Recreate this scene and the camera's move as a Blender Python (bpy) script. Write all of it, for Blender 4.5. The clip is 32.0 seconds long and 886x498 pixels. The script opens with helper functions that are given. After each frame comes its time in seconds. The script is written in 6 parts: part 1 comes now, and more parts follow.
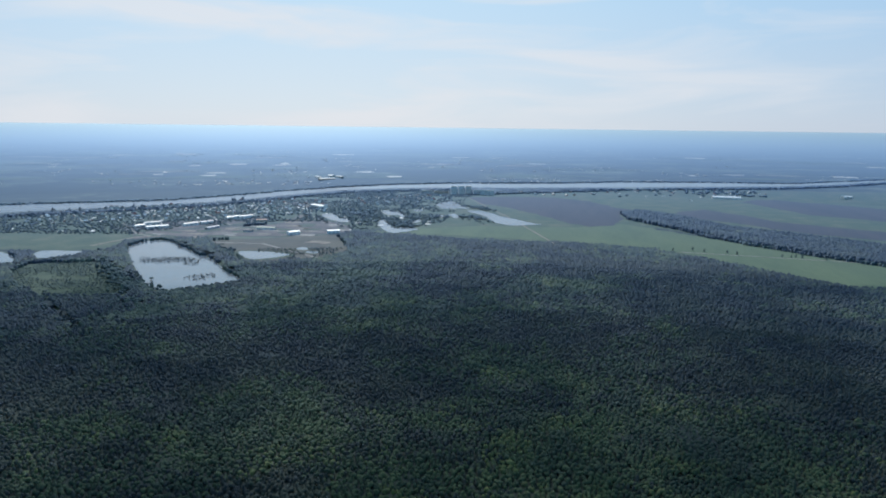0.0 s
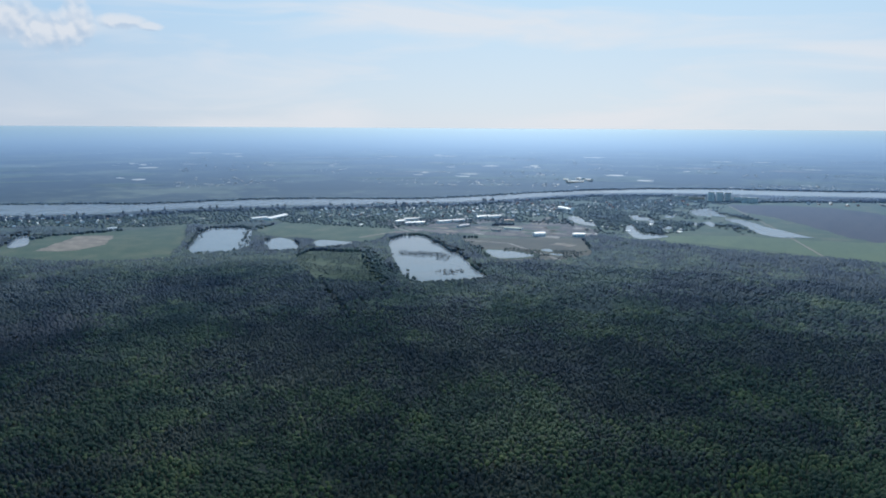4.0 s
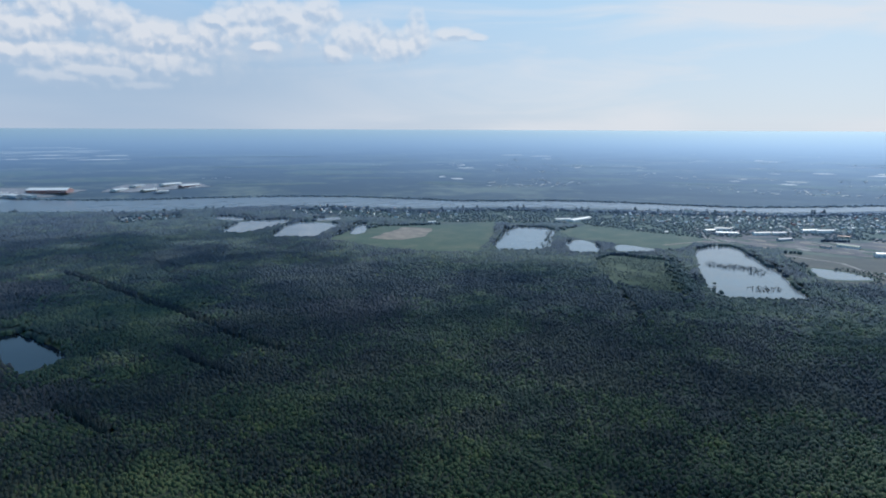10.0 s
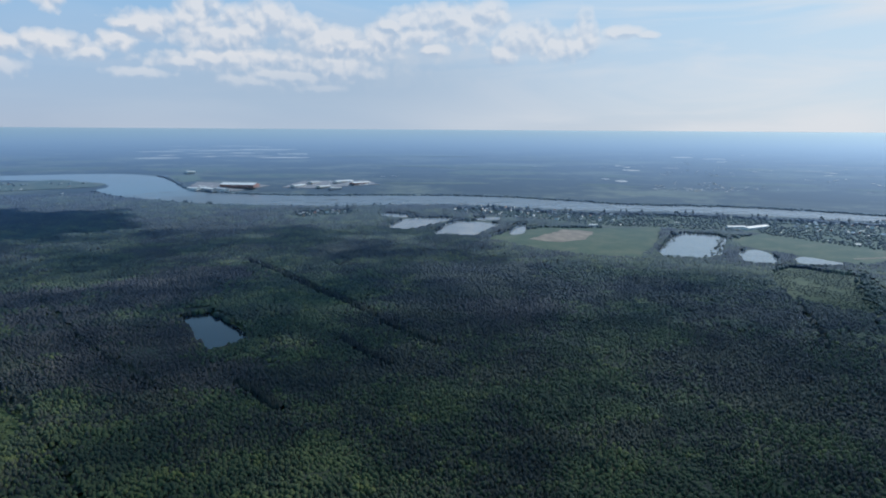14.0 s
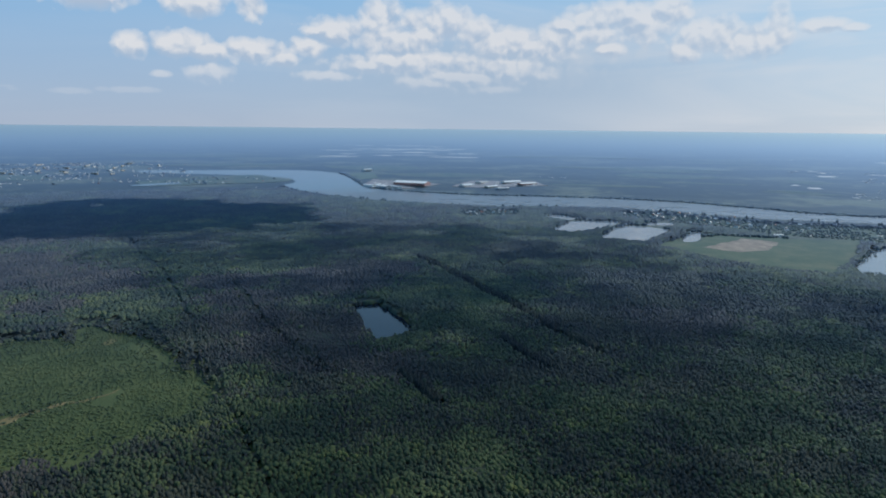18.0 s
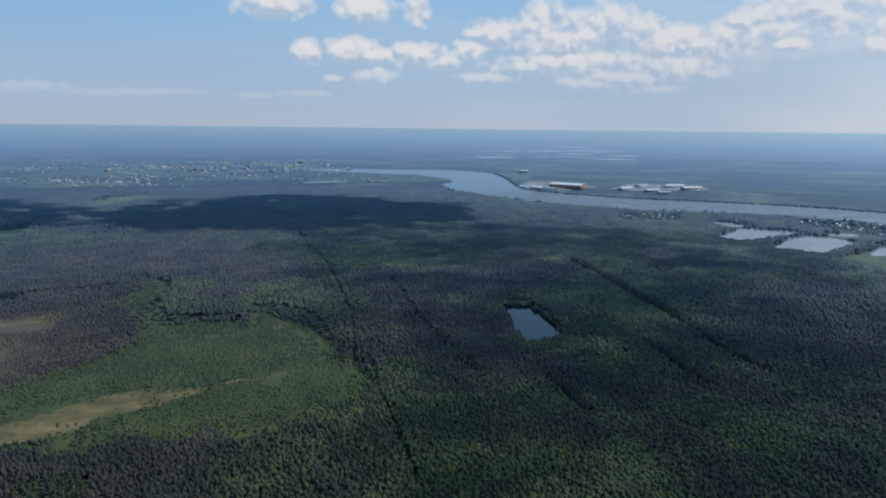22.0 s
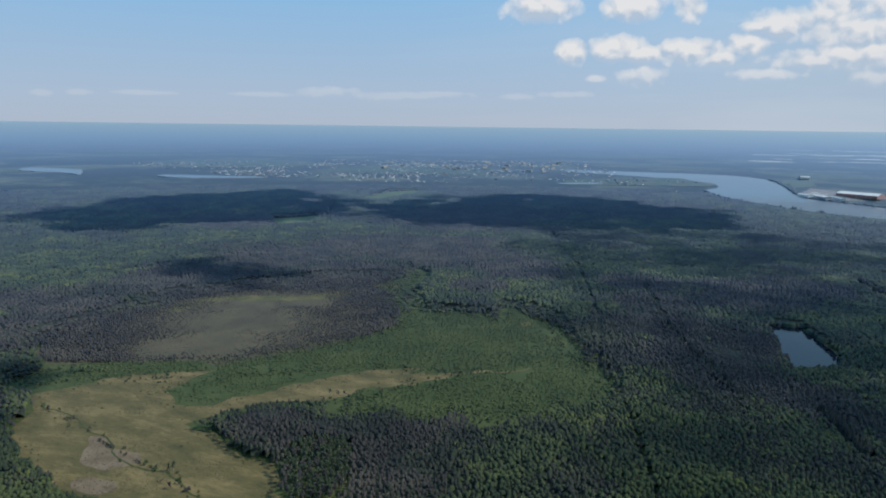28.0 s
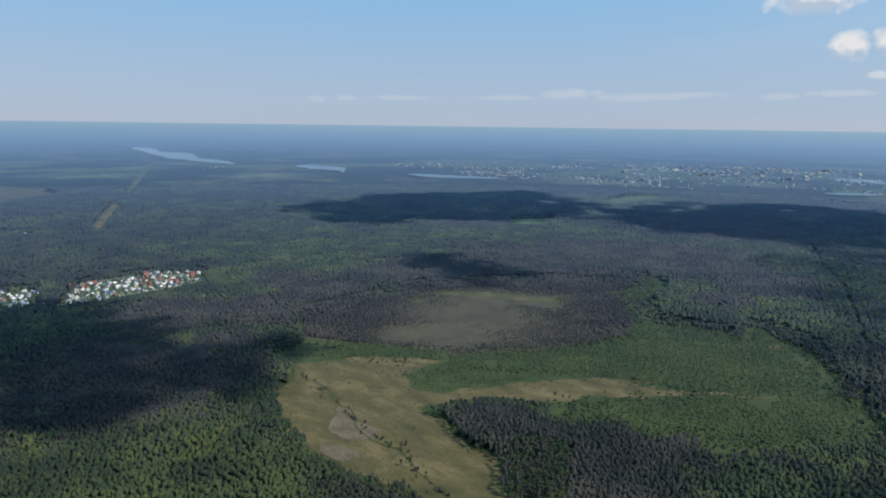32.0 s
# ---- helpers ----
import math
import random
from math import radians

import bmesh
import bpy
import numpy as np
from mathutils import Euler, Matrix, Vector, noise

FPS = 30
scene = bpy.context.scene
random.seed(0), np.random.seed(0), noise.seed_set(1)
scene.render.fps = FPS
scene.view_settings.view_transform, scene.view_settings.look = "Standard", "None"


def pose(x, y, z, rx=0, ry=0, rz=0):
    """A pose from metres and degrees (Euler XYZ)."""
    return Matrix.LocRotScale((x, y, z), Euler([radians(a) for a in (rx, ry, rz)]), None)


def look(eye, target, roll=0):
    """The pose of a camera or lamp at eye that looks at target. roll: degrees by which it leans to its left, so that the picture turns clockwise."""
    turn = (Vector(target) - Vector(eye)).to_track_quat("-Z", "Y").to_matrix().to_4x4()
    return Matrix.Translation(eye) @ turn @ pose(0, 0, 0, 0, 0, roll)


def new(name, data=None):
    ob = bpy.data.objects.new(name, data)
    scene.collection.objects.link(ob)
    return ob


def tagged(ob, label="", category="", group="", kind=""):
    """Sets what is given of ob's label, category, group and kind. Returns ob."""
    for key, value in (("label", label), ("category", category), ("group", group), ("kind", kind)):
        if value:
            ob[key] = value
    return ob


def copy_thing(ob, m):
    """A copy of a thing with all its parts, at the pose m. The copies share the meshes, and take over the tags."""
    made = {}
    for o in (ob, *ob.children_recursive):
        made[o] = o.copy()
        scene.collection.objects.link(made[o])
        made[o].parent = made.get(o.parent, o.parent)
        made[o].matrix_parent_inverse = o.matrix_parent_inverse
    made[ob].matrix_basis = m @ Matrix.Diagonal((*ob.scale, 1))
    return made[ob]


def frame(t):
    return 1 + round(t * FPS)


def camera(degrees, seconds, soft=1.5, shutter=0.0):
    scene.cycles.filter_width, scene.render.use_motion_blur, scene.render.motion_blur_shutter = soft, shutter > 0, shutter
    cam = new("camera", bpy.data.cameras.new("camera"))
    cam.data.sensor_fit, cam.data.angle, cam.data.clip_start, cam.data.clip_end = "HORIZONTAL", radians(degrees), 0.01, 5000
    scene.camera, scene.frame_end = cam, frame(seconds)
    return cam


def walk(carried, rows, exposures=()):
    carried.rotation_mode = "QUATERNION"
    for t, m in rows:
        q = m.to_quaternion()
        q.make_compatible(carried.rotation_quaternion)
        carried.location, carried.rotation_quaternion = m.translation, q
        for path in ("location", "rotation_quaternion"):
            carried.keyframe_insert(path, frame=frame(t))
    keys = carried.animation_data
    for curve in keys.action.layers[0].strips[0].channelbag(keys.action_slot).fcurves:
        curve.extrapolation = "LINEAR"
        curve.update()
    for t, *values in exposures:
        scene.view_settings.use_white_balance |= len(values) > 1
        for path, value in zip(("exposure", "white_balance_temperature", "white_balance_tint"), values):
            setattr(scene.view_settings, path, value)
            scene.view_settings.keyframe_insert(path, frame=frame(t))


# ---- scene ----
from mathutils import geometry

# The world: +y is the way the camera first looks, roughly; the camera hangs HEIGHT metres over the plain at the origin.
HEIGHT = 300.0
cam = camera(65.1, 32.0, soft=2.0)
# seconds, heading (counter-clockwise from +y), tilt, lean
PATH = [
    (0, 10.61, -9.93, -0.69), (0.5, 12.82, -9.94, -0.60), (1, 15.24, -9.95, -0.53), (1.5, 17.74, -9.95, -0.48),
    (2, 20.24, -9.94, -0.43), (2.5, 22.79, -9.93, -0.40), (3, 25.43, -9.92, -0.37), (3.5, 28.12, -9.91, -0.35),
    (4, 30.82, -9.89, -0.33), (4.5, 33.51, -9.87, -0.32), (6.5, 42.65, -9.81, -0.28), (7, 44.19, -9.80, -0.29),
    (7.5, 45.93, -9.79, -0.30), (8, 47.71, -9.78, -0.29), (8.5, 49.58, -9.77, -0.28), (9, 51.57, -9.76, -0.26),
    (9.5, 53.61, -9.76, -0.24), (10, 55.60, -9.76, -0.22), (10.5, 57.54, -9.76, -0.20), (11, 59.36, -9.76, -0.19),
    (11.5, 61.09, -9.76, -0.19), (12, 62.72, -9.76, -0.21), (12.5, 64.32, -9.75, -0.23), (13, 65.82, -9.75, -0.26),
    (13.5, 67.31, -9.76, -0.31), (14, 68.84, -9.76, -0.35), (14.5, 70.39, -9.78, -0.38), (16.5, 77.17, -9.81, -0.49),
    (17, 78.95, -9.81, -0.52), (17.5, 80.78, -9.81, -0.57), (18, 82.60, -9.81, -0.61), (18.5, 84.28, -9.80, -0.65),
    (19, 85.87, -9.81, -0.69), (19.5, 87.41, -9.81, -0.71), (20, 89.03, -9.82, -0.72), (20.5, 90.63, -9.83, -0.71),
    (21, 92.22, -9.84, -0.69), (21.5, 93.80, -9.84, -0.66), (22, 95.36, -9.85, -0.63), (22.5, 96.92, -9.86, -0.61),
    (23, 98.62, -9.87, -0.60), (23.5, 100.46, -9.87, -0.59), (24, 102.34, -9.88, -0.58), (24.5, 104.23, -9.88, -0.57),
    (25, 106.07, -9.90, -0.55), (25.5, 107.92, -9.92, -0.56), (27.5, 114.48, -10.00, -0.68), (28, 116.23, -10.01, -0.71),
    (28.5, 118.25, -10.02, -0.72), (29, 120.47, -10.03, -0.73), (29.5, 122.82, -10.03, -0.73), (30, 125.28, -10.03, -0.73),
    (30.5, 127.83, -10.03, -0.74), (31, 130.41, -10.03, -0.74), (31.5, 133.03, -10.03, -0.74), (32, 135.64, -10.04, -0.74),
]
walk(cam, [(t, pose(0, 0, HEIGHT, 90 + tilt, lean, heading)) for t, heading, tilt, lean in PATH],
     exposures=[(0.0, 0.0, 6250, 10), (5.0, 0.0, 6200, 10), (9.0, -0.03, 6150, 10), (13.0, -0.04, 6250, 10), (18.0, -0.10, 6330, 10), (22.0, -0.09, 6430, 10), (27.0, -0.01, 6620, 10), (32.0, 0.02, 6650, 10)])

# ---- world and sun ----
SUN_HEADING, SUN_UP = 24.0, 41.0


def nodes_of(tree):
    """A short hand to add nodes and join them."""
    def add(kind, ins=None, **props):
        node = tree.nodes.new(kind)
        if "operation" in props:
            node.operation = props["operation"]
        if "feature" in props:
            node.feature = props["feature"]
        if "use_clamp" in props:
            node.use_clamp = props["use_clamp"]
        if "data_type" in props:
            node.data_type, node.blend_type = props["data_type"], props["blend_type"]
        for k, v in (ins or {}).items():
            if isinstance(v, bpy.types.NodeSocket):
                tree.links.new(v, node.inputs[k])
            else:
                node.inputs[k].default_value = v
        return node
    return add


def math_node(add, op, a, b=0.0, clamp=False):
    return add("ShaderNodeMath", {0: a, 1: b}, operation=op, use_clamp=clamp).outputs[0]


def ramp(add, fac, *stops):
    node = add("ShaderNodeValToRGB", {0: fac})
    el = node.color_ramp.elements
    while len(el) < len(stops):
        el.new(0.5)
    for e, (at, c) in zip(el, stops):
        e.position = at
        e.color = (c, c, c, 1) if isinstance(c, (int, float)) else (*c, 1)
    return node.outputs[0]


def mix(add, fac, a, b, blend="MIX"):
    node = add("ShaderNodeMix", {0: fac, 6: a, 7: b}, data_type="RGBA", blend_type=blend)
    return node.outputs[2]


def col(r, g, b):
    return (r, g, b, 1.0)


world = bpy.data.worlds.new("sky")
scene.world = world
world.use_nodes = True
wt = world.node_tree
wt.nodes.clear()
add = nodes_of(wt)
sky = add("ShaderNodeTexSky")
sky.sky_type, sky.sun_disc, sky.sun_elevation, sky.sun_rotation = "NISHITA", False, radians(SUN_UP), radians(-SUN_HEADING)
sky.altitude, sky.air_density, sky.dust_density, sky.ozone_density = 300, 1.0, 0.8, 2.0
# clouds: cumulus banks by heading and height, broken up by noise
spot = add("ShaderNodeTexCoord").outputs["Generated"]
sep = add("ShaderNodeSeparateXYZ", {0: spot})
heading = math_node(add, "MULTIPLY", math_node(add, "ARCTAN2", math_node(add, "MULTIPLY", sep.outputs[0], -1.0), sep.outputs[1]), 57.2958)
up = math_node(add, "MULTIPLY", math_node(add, "ARCSINE", sep.outputs[2]), 57.2958)
flat = add("ShaderNodeCombineXYZ", {0: heading, 1: up, 2: 0.0}).outputs[0]

warp = add("ShaderNodeTexNoise", {"Vector": flat, "Scale": 0.9, "Detail": 3.0}).outputs["Color"]
warp = add("ShaderNodeVectorMath", {0: add("ShaderNodeVectorMath", {0: warp, 1: (-0.5, -0.5, -0.5)}, operation="ADD").outputs[0], 3: 0.9}, operation="SCALE").outputs[0]
flat = add("ShaderNodeVectorMath", {0: flat, 1: warp}, operation="ADD").outputs[0]
# the same place a little nearer the sun, to tell lit tops from grey undersides
flat_up = add("ShaderNodeVectorMath", {0: flat, 1: (-0.22, 0.5, 0.0)}, operation="ADD").outputs[0]


def billows(at):
    """Rounded heads of cloud at three sizes."""
    res = 0.0
    for scale, much in ((0.50, 0.55), (1.3, 0.45)):
        cell = add("ShaderNodeTexVoronoi", {"Vector": at, "Scale": scale, "Smoothness": 0.5}, feature="SMOOTH_F1").outputs["Distance"]
        res = math_node(add, "ADD", math_node(add, "MULTIPLY", math_node(add, "SUBTRACT", 0.60, cell), much), res)
    fine = add("ShaderNodeTexNoise", {"Vector": at, "Scale": 0.8, "Detail": 7.0, "Roughness": 0.55}).outputs["Fac"]
    return math_node(add, "ADD", res, math_node(add, "MULTIPLY", math_node(add, "SUBTRACT", fine, 0.5), 0.9))


def bank(h, e, wide, tall, level):
    """How much cloud there is round a heading and a height."""
    dh = math_node(add, "DIVIDE", math_node(add, "SUBTRACT", heading, h), wide)
    de = math_node(add, "DIVIDE", math_node(add, "SUBTRACT", up, e), tall)
    r2 = math_node(add, "ADD", math_node(add, "MULTIPLY", dh, dh), math_node(add, "MULTIPLY", de, de))
    return math_node(add, "MULTIPLY", math_node(add, "EXPONENT", math_node(add, "MULTIPLY", r2, -1.0)), level)


# cumulus heads: heading, height, half width and half height in degrees
CUMULI = [
          (108.8, 9.1, 2.5, 0.89), (101.4, 9.2, 2.1, 0.83), (97.5, 9.1, 1.1, 0.83), (106.1, 5.8, 1.1, 0.72), (102.7, 6.1, 1.9, 0.72), (100.8, 5.6, 1.7, 0.48), (101, 4, 1.7, 0.53), (104.1, 3.8, 0.8, 0.22),
          (97.4, 5.8, 2.2, 0.65), (95.4, 5.2, 1.2, 0.39), (93.4, 6.3, 1.3, 0.51), (91.1, 7.5, 2.1, 0.85), (87.5, 8.4, 1.7, 1.16), (86.5, 6.9, 3.3, 0.84), (84, 7.3, 1.4, 0.58), (82.4, 8.3, 2.3, 0.98),
          (85, 8.3, 1.3, 0.66), (80.3, 7.7, 1.7, 0.74), (77.9, 6.8, 2.4, 0.81), (75.7, 6.4, 2.4, 0.65), (73.8, 6.9, 1.5, 0.95), (70.7, 8.4, 2.2, 0.91), (68.4, 8.6, 2.5, 0.89), (73.1, 8, 1.7, 0.39),
          (69.6, 6.2, 1.1, 0.39), (92, 4, 2.1, 0.31), (88.4, 4.9, 2.7, 0.44), (83.9, 3.5, 2.4, 0.52), (78, 4.8, 3.6, 0.66), (84.9, 5.2, 5.2, 0.6), (80.5, 4, 3.8, 0.51), (92.9, 7.4, 0.9, 0.34),
          (125.5, 2.5, 2, 0.34), (120.7, 2.2, 1.5, 0.2), (116.4, 2.6, 1.8, 0.12), (110.3, 2.4, 1.1, 0.17), (106.2, 2.6, 1.8, 0.17), (67.3, 8.2, 2.7, 1.03), (65.2, 8.9, 1.6, 0.79), (70.8, 7.5, 1.9, 0.7),
          (62.4, 7.1, 2.1, 0.98), (59.5, 6.4, 1.8, 0.84), (57.7, 7.3, 0.9, 1.25), (64.1, 5.8, 1.2, 0.66), (73.8, 6.9, 1.5, 1.15), (77.3, 7, 2.5, 0.74), (69.9, 6.2, 0.9, 0.36), (77.5, 4.5, 3.2, 0.61),
          (78.6, 3.1, 2, 0.34), (54.9, 7.5, 1.4, 0.34), (52.9, 7.2, 0.8, 0.21), (125.2, 2.6, 1.7, 0.27), (143.3, 2.1, 0.8, 0.16), (145.8, 2, 0.6, 0.16), (139.1, 2.2, 2, 0.13), (130.6, 2.3, 2.7, 0.13),
          (118.9, 2.4, 3.7, 0.18)]
cover, cover_up = -3.0, -3.0
for h, e, wide, tall in CUMULI:
    wide, tall = wide * 1.08, tall * 1.35
    dh = math_node(add, "DIVIDE", math_node(add, "SUBTRACT", heading, h), wide)
    de = math_node(add, "DIVIDE", math_node(add, "SUBTRACT", up, e), tall)
    r = math_node(add, "SQRT", math_node(add, "ADD", math_node(add, "MULTIPLY", dh, dh), math_node(add, "MULTIPLY", de, de)))
    cover = math_node(add, "MAXIMUM", math_node(add, "SUBTRACT", 1.0, r), cover)
    de = math_node(add, "ADD", de, 0.35 / tall)
    r = math_node(add, "SQRT", math_node(add, "ADD", math_node(add, "MULTIPLY", dh, dh), math_node(add, "MULTIPLY", de, de)))
    cover_up = math_node(add, "MAXIMUM", math_node(add, "SUBTRACT", 1.0, r), cover_up)
heap, heap_up = billows(flat), billows(flat_up)
mass = math_node(add, "ADD", math_node(add, "MULTIPLY", heap, 0.95), math_node(add, "ADD", math_node(add, "MULTIPLY", cover, 1.15), 0.20))
body = ramp(add, mass, (0.0, 0.0), (0.25, 0.5), (0.75, 1.0))
crest = math_node(add, "MULTIPLY", math_node(add, "SUBTRACT", cover, cover_up), 0.75)
lit = math_node(add, "ADD", math_node(add, "MULTIPLY", math_node(add, "SUBTRACT", heap, heap_up), 1.2), math_node(add, "ADD", crest, 0.50))
lit = ramp(add, lit, (0.15, 0.0), (0.72, 1.0))
# thin high veil towards the sun, in long streaks
veil_at = add("ShaderNodeCombineXYZ", {0: math_node(add, "MULTIPLY", heading, 0.05), 1: math_node(add, "MULTIPLY", up, 0.30), 2: 3.0}).outputs[0]
veil = add("ShaderNodeTexNoise", {"Vector": veil_at, "Scale": 1.0, "Detail": 5.0, "Roughness": 0.5, "Distortion": 0.9}).outputs["Fac"]
veil = ramp(add, veil, (0.46, 0.0), (0.66, 1.0))
sunward = bank(20, 10, 53, 70, 1.0)
veil = math_node(add, "MULTIPLY", math_node(add, "MULTIPLY", veil, sunward), 0.75)
# the low sky: milky towards the sun, clear blue away from it
SKY = 0.115
CLOUD_LIT, CLOUD_GREY = col(6.9, 6.9, 7.0), col(3.9, 4.75, 5.9)
climb = ramp(add, math_node(add, "DIVIDE", up, 13.0), (0.0, 0.0), (0.35, 0.32), (1.0, 1.0))
away = mix(add, climb, col(3.5, 4.25, 5.5), col(1.7, 4.2, 7.0))
milky = mix(add, climb, col(5.8, 6.4, 6.95), col(4.35, 6.3, 7.75))
low_sky = mix(add, sunward, away, milky)
weight = ramp(add, math_node(add, "DIVIDE", up, 90.0), (0.0, 0.92), (0.14, 0.92), (1.0, 0.36))
color = mix(add, weight, sky.outputs[0], low_sky)
color = mix(add, veil, color, CLOUD_LIT)
# a grey shower below the great cloud
color = mix(add, bank(78, 3.6, 15, 4.2, 0.8), color, col(3.35, 4.35, 5.55))
# thin cloud spread out below the heads
color = mix(add, math_node(add, "MULTIPLY", bank(76, 5.6, 15, 1.9, 0.62), ramp(add, heap, (0.0, 0.1), (0.5, 1.0))), color, col(5.2, 5.7, 6.3))
cloud = mix(add, lit, CLOUD_GREY, CLOUD_LIT)
fade = ramp(add, math_node(add, "DIVIDE", up, 10.0), (0.0, 0.0), (0.26, 0.20), (0.56, 0.95))
thick = math_node(add, "MULTIPLY", body, math_node(add, "MULTIPLY", fade, math_node(add, "SUBTRACT", 1.0, math_node(add, "MULTIPLY", sunward, 0.55))))
color = mix(add, thick, color, cloud)
bg = add("ShaderNodeBackground", {"Color": color, "Strength": SKY})
out = add("ShaderNodeOutputWorld", {"Surface": bg.outputs[0]})

sun = new("sun", bpy.data.lights.new("sun", "SUN"))
sun.data.energy, sun.data.angle, sun.data.color = 3.3, radians(0.6), (1.0, 0.95, 0.86)
sun.matrix_world = look((0, 0, 900), Vector((0, 0, 900)) - Vector((-math.sin(radians(SUN_HEADING)) * math.cos(radians(SUN_UP)),
                        math.cos(radians(SUN_HEADING)) * math.cos(radians(SUN_UP)), math.sin(radians(SUN_UP)))))

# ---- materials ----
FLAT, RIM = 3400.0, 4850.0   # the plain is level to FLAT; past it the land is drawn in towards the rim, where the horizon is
AIR = 0.048      # how fast the haze, put on as a glossy layer, grows towards grazing sight


def finish(mat, add, shader, haze=1.0, tint=None):
    """Distance haze, put into the surfaces: a bluish glossy layer mirrors more of the low sky the flatter they are
    seen.
    """
    if haze > 0:
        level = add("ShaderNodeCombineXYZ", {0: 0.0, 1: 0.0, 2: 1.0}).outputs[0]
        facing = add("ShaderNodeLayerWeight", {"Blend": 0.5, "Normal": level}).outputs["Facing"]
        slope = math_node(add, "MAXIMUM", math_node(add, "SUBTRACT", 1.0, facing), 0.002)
        fac = math_node(add, "SUBTRACT", 1.0, math_node(add, "EXPONENT", math_node(add, "MULTIPLY", math_node(add, "POWER", math_node(add, "DIVIDE", AIR * haze, slope), 1.42), -1.0)))
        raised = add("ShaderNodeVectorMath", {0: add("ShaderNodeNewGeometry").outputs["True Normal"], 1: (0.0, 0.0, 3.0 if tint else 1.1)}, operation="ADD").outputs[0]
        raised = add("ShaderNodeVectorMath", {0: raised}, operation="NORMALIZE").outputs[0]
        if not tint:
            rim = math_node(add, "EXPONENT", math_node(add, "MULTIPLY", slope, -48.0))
            tint_in = mix(add, rim, HAZE_TINT, RIM_HAZE)
        haze_layer = add("ShaderNodeBsdfGlossy", {"Color": tint or tint_in, "Roughness": 0.82 if not tint else 0.80, "Normal": raised})
        shader = add("ShaderNodeMixShader", {0: fac, 1: shader, 2: haze_layer.outputs[0]}).outputs[0]
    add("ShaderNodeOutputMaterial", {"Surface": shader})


# haze colours painted onto land, horizon, trees and water
HAZE_TINT, RIM_HAZE, LEAF_HAZE, WATER_HAZE = col(0.235, 0.350, 0.52), col(0.42, 0.52, 0.57), col(0.32, 0.46, 0.68), col(0.47, 0.57, 0.70)


def material(name):
    mat = bpy.data.materials.new(name)
    mat.use_nodes = True
    mat.node_tree.nodes.clear()
    return mat, nodes_of(mat.node_tree)


def land(name, a, b, c=None, patch=60.0, grain=4.0, stretch=(1, 1, 1), turn=0.0, rough=0.9, bump=0.3, far=False):
    """Ground cover: two or three colours in patches, with a grain over them."""
    mat, add = material(name)
    at = add("ShaderNodeTexCoord").outputs["Object"]
    at = add("ShaderNodeMapping", {"Vector": at, "Rotation": (0, 0, radians(turn)), "Scale": stretch}).outputs[0]
    if far:
        # past the level plain the pattern is drawn in with the land
        flat_at = add("ShaderNodeVectorMath", {0: at, 1: (1.0, 1.0, 0.0)}, operation="MULTIPLY").outputs[0]
        r = add("ShaderNodeVectorMath", {0: flat_at}, operation="LENGTH").outputs["Value"]
        left = math_node(add, "MAXIMUM", math_node(add, "SUBTRACT", RIM, r), 8.0)
        d = math_node(add, "DIVIDE", (RIM - FLAT) * FLAT, math_node(add, "MULTIPLY", left, math_node(add, "MAXIMUM", r, 1.0)))
        at = add("ShaderNodeVectorMath", {0: flat_at, 3: math_node(add, "MAXIMUM", d, 1.0)}, operation="SCALE").outputs[0]
    big = add("ShaderNodeTexNoise", {"Vector": at, "Scale": 1.0 / patch, "Detail": 6.0, "Roughness": 0.6}).outputs["Fac"]
    fine = add("ShaderNodeTexNoise", {"Vector": at, "Scale": 1.0 / grain, "Detail": 4.0, "Roughness": 0.7}).outputs["Fac"]
    both = math_node(add, "ADD", math_node(add, "MULTIPLY", big, 0.7), math_node(add, "MULTIPLY", fine, 0.3))
    stops = [(0.38, a), (0.60, b)] if c is None else [(0.34, a), (0.50, b), (0.64 if not far else 0.62, c)]
    color = ramp(add, both, *stops)
    lump = add("ShaderNodeBump", {"Height": fine, "Strength": bump, "Distance": grain * 0.3}).outputs[0]
    base = add("ShaderNodeBsdfPrincipled", {"Base Color": color, "Roughness": rough, "Specular IOR Level": 0.08, "Normal": lump})
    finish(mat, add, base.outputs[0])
    return mat


